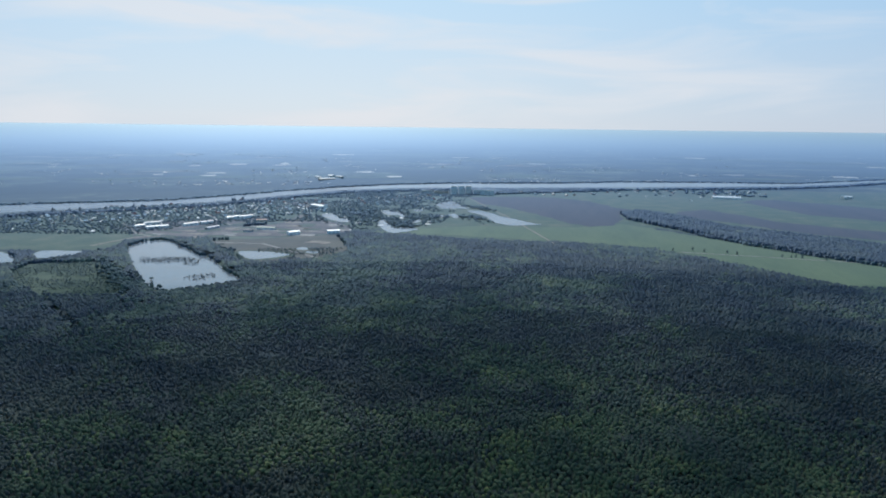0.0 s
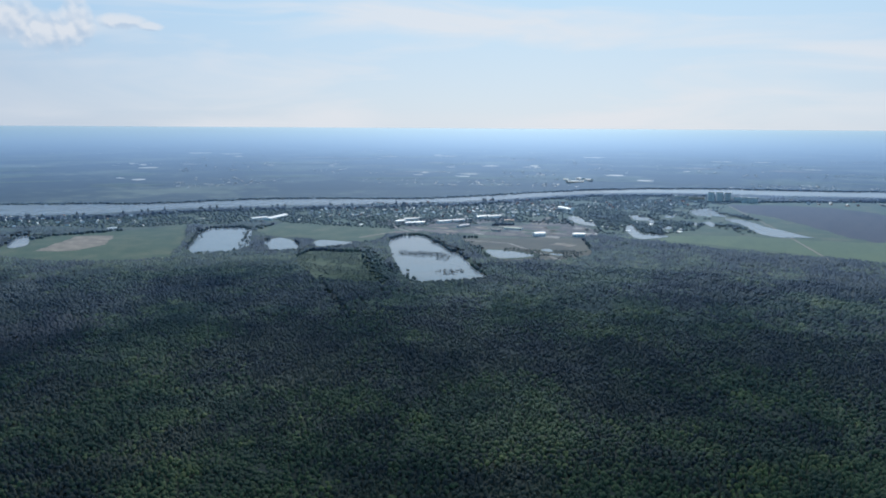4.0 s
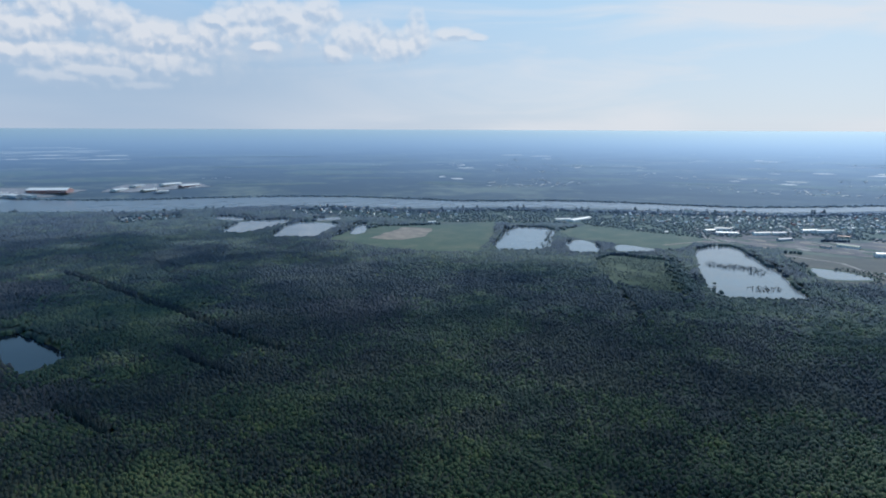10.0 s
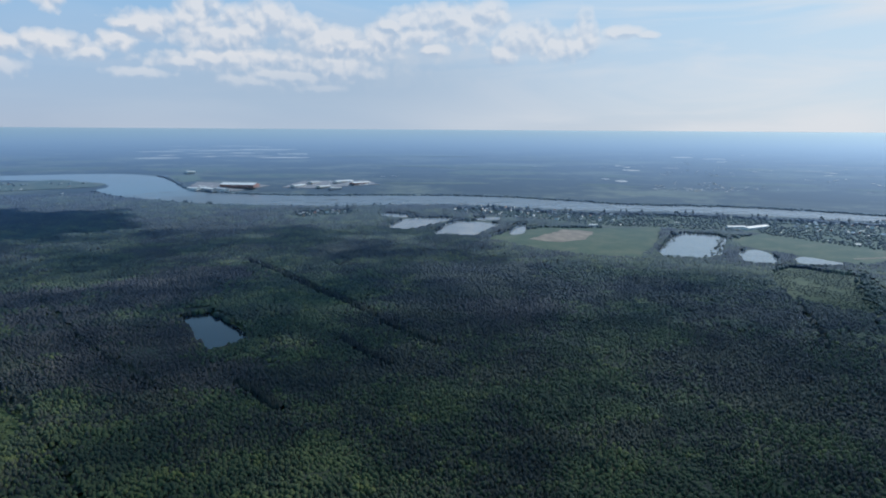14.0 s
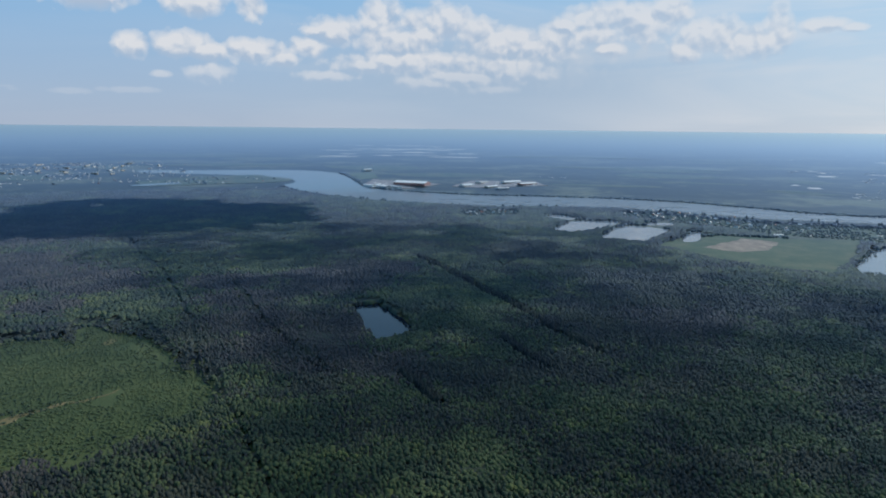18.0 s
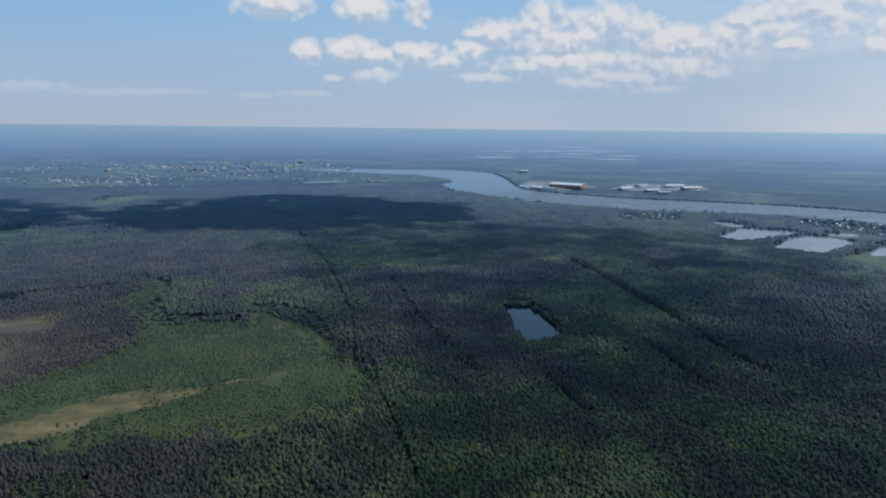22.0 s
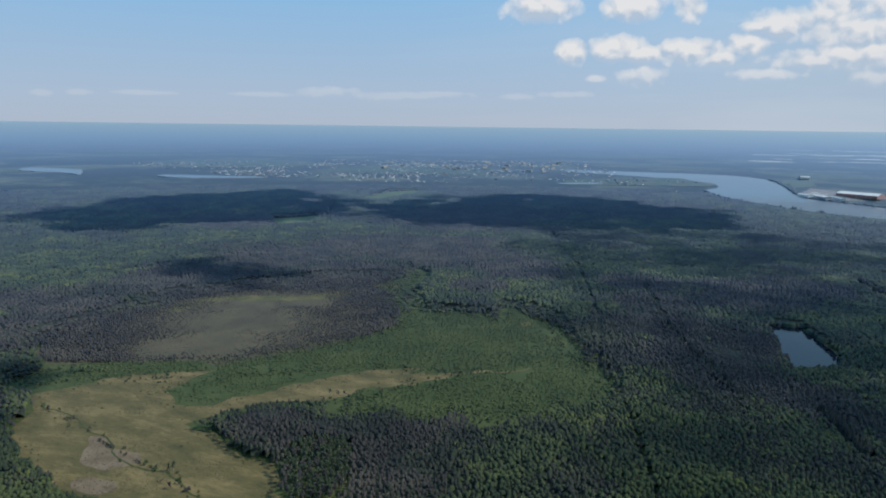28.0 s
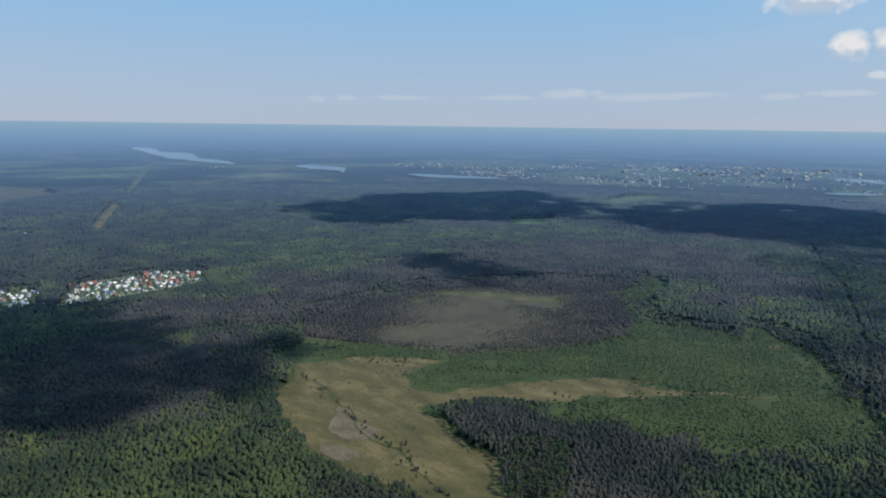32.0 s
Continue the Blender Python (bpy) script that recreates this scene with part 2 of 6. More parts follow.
def leaf(name, a, b, c, haze=1.0):
    """Tree crowns: each crown has a tone of its own, and grain within."""
    mat, add = material(name)
    at = add("ShaderNodeTexCoord").outputs["Object"]
    tone = add("ShaderNodeNewGeometry").outputs["Random Per Island"]
    stand = add("ShaderNodeTexNoise", {"Vector": at, "Scale": 0.012, "Detail": 3.0}).outputs["Fac"]
    fine = add("ShaderNodeTexNoise", {"Vector": at, "Scale": 0.7, "Detail": 3.0, "Roughness": 0.7}).outputs["Fac"]
    broad = add("ShaderNodeTexNoise", {"Vector": at, "Scale": 0.035, "Detail": 2.0}).outputs["Fac"]
    v = math_node(add, "ADD", math_node(add, "MULTIPLY", tone, 0.32), math_node(add, "MULTIPLY", math_node(add, "SUBTRACT", stand, 0.5), 1.5))
    v = math_node(add, "ADD", v, math_node(add, "MULTIPLY", math_node(add, "SUBTRACT", broad, 0.5), 0.9))
    v = math_node(add, "ADD", math_node(add, "MULTIPLY", fine, 0.3), math_node(add, "ADD", v, 0.26))
    color = ramp(add, v, (0.34, a), (0.58, b), (0.84, c))
    lump = add("ShaderNodeBump", {"Height": fine, "Strength": 0.8, "Distance": 0.8}).outputs[0]
    # shading normals bent upwards, which evens out lit and shaded sides of crowns
    soft = add("ShaderNodeVectorMath", {0: lump, 1: (0.0, 0.0, 1.0)}, operation="ADD").outputs[0]
    soft = add("ShaderNodeVectorMath", {0: soft}, operation="NORMALIZE").outputs[0]
    base = add("ShaderNodeBsdfPrincipled", {"Base Color": color, "Roughness": 0.9, "Specular IOR Level": 0.05, "Normal": soft})
    finish(mat, add, base.outputs[0], haze, LEAF_HAZE)
    return mat


def paint(name, color, rough=0.7, dirt=0.25, metal=0.0):
    mat, add = material(name)
    at = add("ShaderNodeTexCoord").outputs["Object"]
    n = add("ShaderNodeTexNoise", {"Vector": at, "Scale": 0.6, "Detail": 5.0, "Roughness": 0.65}).outputs["Fac"]
    own = add("ShaderNodeObjectInfo").outputs["Random"]
    v = math_node(add, "MULTIPLY", math_node(add, "SUBTRACT", n, 0.5), dirt * 2)
    v = math_node(add, "ADD", v, math_node(add, "MULTIPLY", math_node(add, "SUBTRACT", own, 0.5), 0.2))
    v = math_node(add, "ADD", v, 1.0)
    tone = add("ShaderNodeVectorMath", {0: color[:3], 3: v}, operation="SCALE").outputs[0]
    base = add("ShaderNodeBsdfPrincipled", {"Base Color": tone, "Roughness": rough, "Metallic": metal})
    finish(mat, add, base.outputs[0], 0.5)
    return mat


def water_material(name, base, rough, wave, index=1.33, haze=0.8):
    mat, add = material(name)
    at = add("ShaderNodeTexCoord").outputs["Object"]
    n = add("ShaderNodeTexNoise", {"Vector": at, "Scale": 0.35, "Detail": 3.0}).outputs["Fac"]
    broad = add("ShaderNodeTexNoise", {"Vector": at, "Scale": 0.012, "Detail": 4.0}).outputs["Fac"]
    r = math_node(add, "ADD", math_node(add, "MULTIPLY", broad, 0.16), rough - 0.08)
    lump = add("ShaderNodeBump", {"Height": n, "Strength": wave, "Distance": 0.3}).outputs[0]
    shader = add("ShaderNodeBsdfPrincipled", {"Base Color": base, "Roughness": r, "IOR": index, "Normal": lump})
    finish(mat, add, shader.outputs[0], haze, WATER_HAZE)
    return mat


WATER = water_material("pond_water", col(0.045, 0.060, 0.070), 0.14, 0.08, 1.7)
RIVER = water_material("river_water", col(0.050, 0.070, 0.085), 0.16, 0.08, 2.0)
DARK_WATER = water_material("lake_water", col(0.005, 0.011, 0.022), 0.08, 0.03, 1.2, 0.2)
# near-black ground: the trees' shade in the ditches is put into this colour
DITCH_SHADE = land("forest_floor", (0.006, 0.010, 0.005), (0.012, 0.016, 0.008), patch=40, grain=5)
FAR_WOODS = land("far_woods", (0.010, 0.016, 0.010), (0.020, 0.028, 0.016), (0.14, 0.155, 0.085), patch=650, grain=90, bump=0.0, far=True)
MEADOW = land("meadow_grass", (0.040, 0.068, 0.024), (0.066, 0.090, 0.032), (0.115, 0.118, 0.052), patch=70, grain=9)
CROP = land("young_crop", (0.075, 0.106, 0.036), (0.108, 0.138, 0.048), patch=120, grain=12, stretch=(1, 0.25, 1), turn=30)
PLOUGH = land("ploughed_soil", (0.036, 0.030, 0.032), (0.058, 0.047, 0.044), patch=90, grain=12, stretch=(1, 0.2, 1), turn=35)
BARE = land("bare_earth", (0.050, 0.048, 0.034), (0.110, 0.086, 0.066), (0.20, 0.165, 0.13), patch=55, grain=7)
SAND = land("sandy_ground", (0.16, 0.13, 0.085), (0.24, 0.19, 0.13), (0.33, 0.27, 0.19), patch=30, grain=5)
TRACK = land("gravel_track", (0.20, 0.17, 0.13), (0.34, 0.30, 0.25), patch=30, grain=4)
BOG = land("dry_bog_grass", (0.062, 0.062, 0.020), (0.126, 0.102, 0.038), (0.22, 0.168, 0.072), patch=26, grain=3.5, stretch=(1, 0.45, 1), turn=52)
PEAT = land("pale_peat", (0.12, 0.088, 0.050), (0.17, 0.128, 0.078), (0.22, 0.165, 0.105), patch=16, grain=2.5)
DRY_GRASS = land("dry_grass", (0.062, 0.068, 0.020), (0.105, 0.098, 0.034), (0.17, 0.140, 0.055), patch=40, grain=4)
BROWN_BOG = land("heather_bog", (0.064, 0.056, 0.032), (0.092, 0.078, 0.043), (0.125, 0.106, 0.054), patch=70, grain=4)
SCRUB_GROUND = land("scrub_grass", (0.032, 0.046, 0.012), (0.052, 0.070, 0.016), (0.082, 0.096, 0.028), patch=45, grain=4)
SCRUB_LAND = land("scrubland_grass", (0.036, 0.051, 0.013), (0.053, 0.072, 0.018), (0.082, 0.098, 0.030), patch=60, grain=4)
VERGE = land("pond_bank_grass", (0.040, 0.060, 0.022), (0.085, 0.095, 0.040), patch=20, grain=4)

CONIFER = leaf("conifer_needles", (0.021, 0.023, 0.014), (0.032, 0.035, 0.018), (0.050, 0.053, 0.025))
BIRCH = leaf("birch_leaves", (0.025, 0.035, 0.012), (0.040, 0.054, 0.016), (0.066, 0.083, 0.023))
FRESH = leaf("fresh_yellow_leaves", (0.040, 0.050, 0.013), (0.062, 0.074, 0.017), (0.095, 0.108, 0.024))
BARE_WOOD = leaf("bare_twigs", (0.034, 0.030, 0.022), (0.048, 0.042, 0.031), (0.070, 0.062, 0.043))
# darker than the crowns: shade in the gaps between them is put into this colour
GAP_SHADE = leaf("gap_shade_leaves", (0.018, 0.022, 0.013), (0.027, 0.032, 0.017), (0.040, 0.046, 0.022), 0.9)
BUSH = leaf("scrub_leaves", (0.036, 0.052, 0.012), (0.052, 0.072, 0.016), (0.080, 0.098, 0.024))
REED = leaf("reeds", (0.040, 0.046, 0.024), (0.060, 0.060, 0.030), (0.085, 0.075, 0.040))
BARK = paint("pale_bark", (0.30, 0.28, 0.25), 0.9, 0.5)
DARK_BARK = paint("dark_bark", (0.06, 0.045, 0.035), 0.9, 0.4)
WHITE = paint("white_wall", (0.80, 0.79, 0.76), 0.7)
CREAM = paint("cream_wall", (0.55, 0.48, 0.36), 0.8)
BRICKRED = paint("red_brick_wall", (0.30, 0.15, 0.11), 0.85)
GREYWALL = paint("grey_wall", (0.46, 0.46, 0.47), 0.8)
ROOF_RED = paint("red_roof", (0.26, 0.085, 0.065), 0.6)
ROOF_GREY = paint("grey_roof", (0.42, 0.43, 0.44), 0.5)
ROOF_DARK = paint("dark_roof", (0.09, 0.085, 0.085), 0.7)
ROOF_WHITE = paint("pale_metal_roof", (0.78, 0.78, 0.76), 0.45)
ROOF_BLUE = paint("blue_roof", (0.10, 0.16, 0.28), 0.5)
ROOF_GREEN = paint("green_roof", (0.08, 0.17, 0.10), 0.6)
GLASS = paint("dark_window_glass", (0.04, 0.05, 0.06), 0.1, 0.1)
CLOUD = paint("cloud_white", (0.85, 0.86, 0.88), 1.0, 0.05)


def thin_cloud(name, scale, thin, dense):
    """A cloud thin enough to let part of the sun through, in uneven shreds."""
    mat, add = material(name)
    at = add("ShaderNodeTexCoord").outputs["Object"]
    n = add("ShaderNodeTexNoise", {"Vector": at, "Scale": scale, "Detail": 5.0}).outputs["Fac"]
    dense = ramp(add, n, (0.34, thin), (0.64, dense))
    body = add("ShaderNodeBsdfDiffuse", {"Color": col(0.85, 0.86, 0.88)})
    clear = add("ShaderNodeBsdfTransparent")
    add("ShaderNodeOutputMaterial", {"Surface": add("ShaderNodeMixShader", {0: dense, 1: clear.outputs[0], 2: body.outputs[0]}).outputs[0]})
    return mat


# for unseen clouds added to weaken the sun on the forest
DIMMING_CLOUD = thin_cloud("thin_cloud", 0.004, 0.20, 0.36)
FAINT_DIMMING_CLOUD = thin_cloud("faint_dimming_cloud", 0.004, 0.09, 0.22)

# ---- plan helpers ----


def on_land(x, y, h=0.0):
    """World places of plan places (arrays or numbers), and the scale of things there."""
    x, y, h = np.broadcast_arrays(np.asarray(x, float), np.asarray(y, float), np.asarray(h, float))
    d = np.maximum(np.hypot(x, y), 1e-6)
    r = np.where(d <= FLAT, d, RIM - (RIM - FLAT) * FLAT / d)
    s = r / d
    return x * s, y * s, HEIGHT * (1 - s) + h * s, s


def inside(poly, x, y):
    """Which of the plan places lie within a polygon."""
    hit = np.zeros(np.shape(x), bool)
    for (x0, y0), (x1, y1) in zip(poly, poly[1:] + poly[:1]):
        if y0 != y1:
            hit ^= ((y0 > y) != (y1 > y)) & (x < (x1 - x0) * (y - y0) / (y1 - y0) + x0)
    return hit


def near_line(line, x, y, wide):
    hit = np.zeros(np.shape(x), bool)
    for (x0, y0), (x1, y1) in zip(line, line[1:]):
        dx, dy = x1 - x0, y1 - y0
        t = np.clip(((x - x0) * dx + (y - y0) * dy) / (dx * dx + dy * dy), 0, 1)
        hit |= np.hypot(x - x0 - t * dx, y - y0 - t * dy) < wide / 2
    return hit


LATTICE = np.random.RandomState(4).rand(256, 256)


def value_noise(x, y, size):
    """Smooth noise from 0 to 1 with lumps of that size."""
    u, v = np.asarray(x) / size, np.asarray(y) / size
    i, j = np.floor(u).astype(int), np.floor(v).astype(int)
    f, g = u - i, v - j
    f, g = f * f * (3 - 2 * f), g * g * (3 - 2 * g)
    at = lambda a, b: LATTICE[a % 256, b % 256]
    return (at(i, j) * (1 - f) + at(i + 1, j) * f) * (1 - g) + (at(i, j + 1) * (1 - f) + at(i + 1, j + 1) * f) * g


def clumps(x, y, size):
    return 0.6 * value_noise(x, y, size) + 0.4 * value_noise(x + 777, y - 333, size * 0.37)


def ragged(poly, step=14.0, wobble=4.0, soften=2):
    """A polygon with softened corners and a natural, uneven shore."""
    pts = [Vector(p) for p in poly]
    for _ in range(soften):
        nxt = []
        for a, b in zip(pts, pts[1:] + pts[:1]):
            nxt += [a * 0.82 + b * 0.18, a * 0.18 + b * 0.82]
        pts = nxt
    res = []
    for a, b in zip(pts, pts[1:] + pts[:1]):
        n = max(1, int((b - a).length / step))
        res += [a.lerp(b, k / n) for k in range(n)]
        size = max(23.0, wobble * 3)
    return [(p.x + (float(clumps(p.x, p.y, size)) - 0.5) * 2.6 * wobble, p.y + (float(clumps(p.y + 91, p.x, size)) - 0.5) * 2.6 * wobble) for p in res]


def grown(poly, by):
    """The polygon pushed outwards by some metres."""
    n = len(poly)
    area = sum(a[0] * b[1] - b[0] * a[1] for a, b in zip(poly, poly[1:] + poly[:1]))
    sign = 1 if area > 0 else -1
    res = []
    for k in range(n):
        a, b = Vector(poly[k - 1]), Vector(poly[(k + 1) % n])
        t = (b - a).normalized() if (b - a).length > 1e-6 else Vector((1, 0))
        res.append((poly[k][0] + t.y * by * sign, poly[k][1] - t.x * by * sign))
    return res


def mesh_object(name, bm, mat, parent=None, label=""):
    me = bpy.data.meshes.new(name)
    bm.to_mesh(me)
    bm.free()
    me.materials.append(mat)
    ob = new(name, me)
    if parent is not None:
        ob.parent = parent
    if label:
        ob["label"] = label
    return ob


part = mesh_object


def sheet(name, poly, mat, h, label, category, **tags):
    """A level patch of ground or water on the land, with a rim that dips into it."""
    points = [Vector(p) for p in poly]
    if max(math.hypot(*p) for p in poly) > FLAT * 0.97:
        # inner points, so that the sheet bends with the rising land
        xs, ys = [p[0] for p in poly], [p[1] for p in poly]
        step = max(90.0, (max(xs) - min(xs) + max(ys) - min(ys)) / 50)
        gx, gy = [g.ravel() for g in np.meshgrid(np.arange(min(xs), max(xs), step), np.arange(min(ys), max(ys), step))]
        ok = inside(poly, gx, gy)
        points += [Vector((float(a), float(b))) for a, b in zip(gx[ok], gy[ok])]
    plan, edges, faces = geometry.delaunay_2d_cdt(points, [], [list(range(len(poly)))], 0, 0.05, False)[:3]
    bm = bmesh.new()
    put = lambda x, y, z: bm.verts.new([float(v) for v in on_land(x, y, z)[:3]])
    top = [put(p.x, p.y, h) for p in plan]
    mid = np.array([[sum(plan[k][i] for k in f) / 3 for i in (0, 1)] for f in faces])
    within = inside(poly, mid[:, 0], mid[:, 1])
    for f, ok in zip(faces, within):
        if ok and len(set(f)) == 3:
            bm.faces.new([top[k] for k in f])
    ring = [(put(x, y, h), put(x, y, -0.8)) for x, y in poly]
    for (a, b), (c, d) in zip(ring, ring[1:] + ring[:1]):
        bm.faces.new((a, b, d, c))
    for f in bm.faces:
        f.normal_update()
        if f.normal.z < -0.5:
            f.normal_flip()
    return tagged(mesh_object(name, bm, mat), label, category, kind=tags.get("kind", "structure"), group=tags.get("group", ""))


def ribbon(name, line, wide, mat, h, label, category, step=20.0, kind="structure", sway=0.0):
    """A road or track along a line of plan places."""
    pts = []
    for a, b in zip(line, line[1:]):
        a, b = Vector(a), Vector(b)
        n = max(1, int((b - a).length / step))
        pts += [a.lerp(b, k / n) for k in range(n)]
    pts.append(Vector(line[-1]))
    bm, rows = bmesh.new(), []
    if sway:
        pts = [Vector((p.x + (float(clumps(p.x, p.y, 40.0)) - 0.5) * sway, p.y + (float(clumps(p.y, p.x + 60, 40.0)) - 0.5) * sway)) for p in pts]
    for k, p in enumerate(pts):
        t = (pts[min(k + 1, len(pts) - 1)] - pts[max(k - 1, 0)]).normalized()
        w = wide / 2 * (0.8 + 0.4 * float(value_noise(p.x, p.y, 37)))
        row = []
        for side in (-1, 1):
            for dip in (0, 1):
                q = on_land(p.x - t.y * w * side, p.y + t.x * w * side, h - dip * (h + 0.5))
                row.append(bm.verts.new([float(v) for v in q[:3]]))
        rows.append(row)
    for a, b in zip(rows, rows[1:]):
        bm.faces.new((a[0], a[2], b[2], b[0]))
        bm.faces.new((a[0], b[0], b[1], a[1]))
        bm.faces.new((a[2], a[3], b[3], b[2]))
    bmesh.ops.recalc_face_normals(bm, faces=bm.faces)
    return tagged(mesh_object(name, bm, mat), label, category, kind=kind)


def raw_object(name, verts, tris, mat):
    """A mesh object from arrays of vertices and triangles."""
    me = bpy.data.meshes.new(name)
    me.vertices.add(len(verts))
    me.vertices.foreach_set("co", np.ascontiguousarray(verts, np.float32).ravel())
    me.loops.add(len(tris) * 3)
    me.loops.foreach_set("vertex_index", np.ascontiguousarray(tris, np.int32).ravel())
    me.polygons.add(len(tris))
    me.polygons.foreach_set("loop_start", np.arange(0, len(tris) * 3, 3, dtype=np.int32))
    me.update(calc_edges=True)
    me.materials.append(mat)
    return new(name, me)

# ---- plan: waters, fields and clearings, in metres ----
NEAR_BANK = [(2600, 5450), (1940, 4810), (1590, 4460), (1200, 4160), (710, 3950), (260, 3760), (-40, 3660), (-320, 3530), (-600, 3470), (-860, 3350),
             (-1090, 3140), (-1210, 2890), (-1300, 2690), (-1410, 2470), (-1640, 2220), (-1790, 2100), (-2010, 1870), (-2150, 1700), (-2230, 1470),
             (-2450, 1240), (-2620, 1060), (-2690, 740), (-2690, 530), (-2820, 320), (-2960, 90), (-3070, 0), (-3260, -160), (-3460, -290), (-3700, -370),
             (-3950, -300), (-4260, -390), (-4430, -580), (-4590, -890), (-4730, -1380)]
FAR_BANK = [(2640, 5560), (1990, 4930), (1670, 4670), (1250, 4340), (770, 4260), (280, 4130), (-40, 3930), (-350, 3820), (-640, 3720), (-910, 3540),
            (-1140, 3290), (-1310, 3000), (-1440, 2710), (-1580, 2490), (-1750, 2370), (-1930, 2260), (-2110, 2120), (-2240, 1930), (-2360, 1720),
            (-2580, 1570), (-2790, 1400), (-2940, 1190), (-3070, 840), (-3120, 610), (-3250, 370), (-3380, 220), (-3520, 110), (-3760, 40), (-4180, 10),
            (-4700, -70), (-4980, -250), (-5070, -460), (-5060, -660), (-5020, -980), (-4980, -1450)]
RIVER_POLY = NEAR_BANK + FAR_BANK[::-1]
POND_BIG = [(-1065, 1500), (-1090, 1580), (-1055, 1645), (-980, 1590), (-850, 1460), (-815, 1450), (-705, 1310), (-625, 1240), (-685, 1165), (-740, 1105), (-880, 1265)]
POND_RECT = [(-1665, 1390), (-1565, 1500), (-1272, 1200), (-1360, 1075)]
POND_REEDY = [(-1340, 1320), (-1355, 1390), (-1295, 1380), (-1180, 1295), (-1220, 1225)]
POND_NARROW = [(-1225, 1380), (-1230, 1425), (-1165, 1435), (-1110, 1445), (-1160, 1325)]
POND_PIT = [(-785, 1525), (-760, 1540), (-725, 1540), (-675, 1535), (-640, 1520), (-665, 1475), (-705, 1440), (-750, 1470)]
LAGOON_A = [(-855, 2260), (-815, 2290), (-755, 2180), (-715, 2165), (-685, 2085), (-750, 2105)]
LAGOON_B = [(-685, 2425), (-650, 2435), (-585, 2370), (-540, 2225), (-555, 2220), (-585, 2320), (-625, 2305)]
LAGOON_C = [(-620, 2165), (-600, 2200), (-545, 2050), (-515, 2000), (-495, 2030), (-440, 2000), (-475, 1940), (-490, 1910), (-520, 1925), (-570, 2020)]
LAGOON_D = [(-390, 2510), (-320, 2515), (-265, 2430), (-210, 2335), (-170, 2305), (-110, 2210), (-90, 2195), (-190, 2155), (-240, 2210), (-315, 2410)]
LAGOON_E = [(-535, 2695), (-510, 2770), (-485, 2825), (-435, 2690), (-370, 2570), (-430, 2570), (-475, 2535)]
POOLS = [[(-570, 2480), (-540, 2510), (-530, 2440), (-555, 2435)], [(-505, 2175), (-490, 2240), (-475, 2155), (-485, 2140)], [(-425, 2375), (-405, 2415), (-370, 2315), (-380, 2275)],
         [(-450, 2335), (-435, 2355), (-420, 2265)], [(-675, 1600), (-655, 1625), (-625, 1590), (-645, 1585)], [(-630, 1565), (-595, 1575), (-590, 1550), (-620, 1545)]]
FISH_A = [(-2060, 605), (-2250, 740), (-2210, 895), (-2125, 835), (-1990, 665), (-2015, 625)]
FISH_B = [(-1875, 690), (-2080, 825), (-2130, 900), (-2000, 980), (-1945, 920), (-1790, 780), (-1855, 755)]
FISH_C = [(-1835, 920), (-1950, 1005), (-1975, 1060), (-1795, 955), (-1780, 905)]
FISH_D = [(-2385, 660), (-2410, 730), (-2295, 795), (-2260, 725)]
FISH_E = [(-2185, 950), (-2170, 1050), (-2105, 1030), (-2120, 930)]
LAKE = [(-1160, 0), (-1175, 45), (-1025, 90), (-995, 80), (-970, 35), (-1025, 20)]
CROP_FIELD = [(-590, 1900), (-330, 1915), (-35, 1880), (205, 1830), (320, 1715), (465, 1555), (545, 1470), (680, 1430), (900, 1600), (705, 1700), (610, 1790),
              (495, 1910), (345, 2100), (160, 2290), (60, 2190), (-90, 2140), (-255, 2130), (-395, 2060)]
BELT = [(175, 2560), (190, 2405), (350, 2145), (500, 1920), (610, 1800), (710, 1710), (900, 1620), (1050, 1900), (825, 1995), (635, 2165), (500, 2255), (370, 2515), (245, 2650)]
FIELD_FAR = [(-455, 3085), (540, 3750), (1575, 3890), (1900, 3300), (1050, 1910), (825, 1995), (500, 2255), (345, 2125), (150, 2385), (-90, 2180)]
PLOUGH_A = [(-440, 2990), (-255, 3085), (-65, 3100), (75, 2980), (175, 2765), (295, 2640), (230, 2585), (170, 2515), (175, 2410), (130, 2240), (60, 2205), (-5, 2260), (-80, 2395), (-170, 2550), (-265, 2685), (-360, 2760)]
PLOUGH_B = [(385, 2690), (500, 2800), (600, 2660), (680, 2495), (770, 2430), (1150, 2180), (1060, 2020), (705, 2220), (630, 2295), (560, 2385), (460, 2475), (370, 2580)]
PLOUGH_C = [(710, 3160), (860, 3335), (1005, 3200), (1500, 2800), (1330, 2420), (860, 2735), (795, 2920)]
BARE_YARD = [(-1250, 1800), (-1170, 1805), (-1090, 1815), (-1045, 1870), (-960, 1925), (-890, 2015), (-905, 2225), (-835, 2200), (-740, 2080), (-665, 2040), (-620, 1900), (-660, 1855), (-715, 1825), (-745, 1770),
             (-815, 1770), (-935, 1730), (-1010, 1685), (-1105, 1720), (-1115, 1650), (-1130, 1625)]
MEADOW_A = [(-1510, 1435), (-1590, 1730), (-1375, 1845), (-1155, 1685), (-1100, 1500), (-1110, 1450), (-1235, 1430), (-1370, 1405)]
MEADOW_B = [(-1113, 1194), (-1142, 1277), (-1008, 1342), (-866, 1215), (-772, 1114), (-773, 1077), (-856, 1060), (-930, 1059), (-1037, 1122)]
MEADOW_C = [(-1815, 1255), (-1780, 1425), (-1570, 1265), (-1370, 1045), (-1395, 965), (-1505, 885), (-1740, 815), (-1855, 930), (-1890, 1070)]
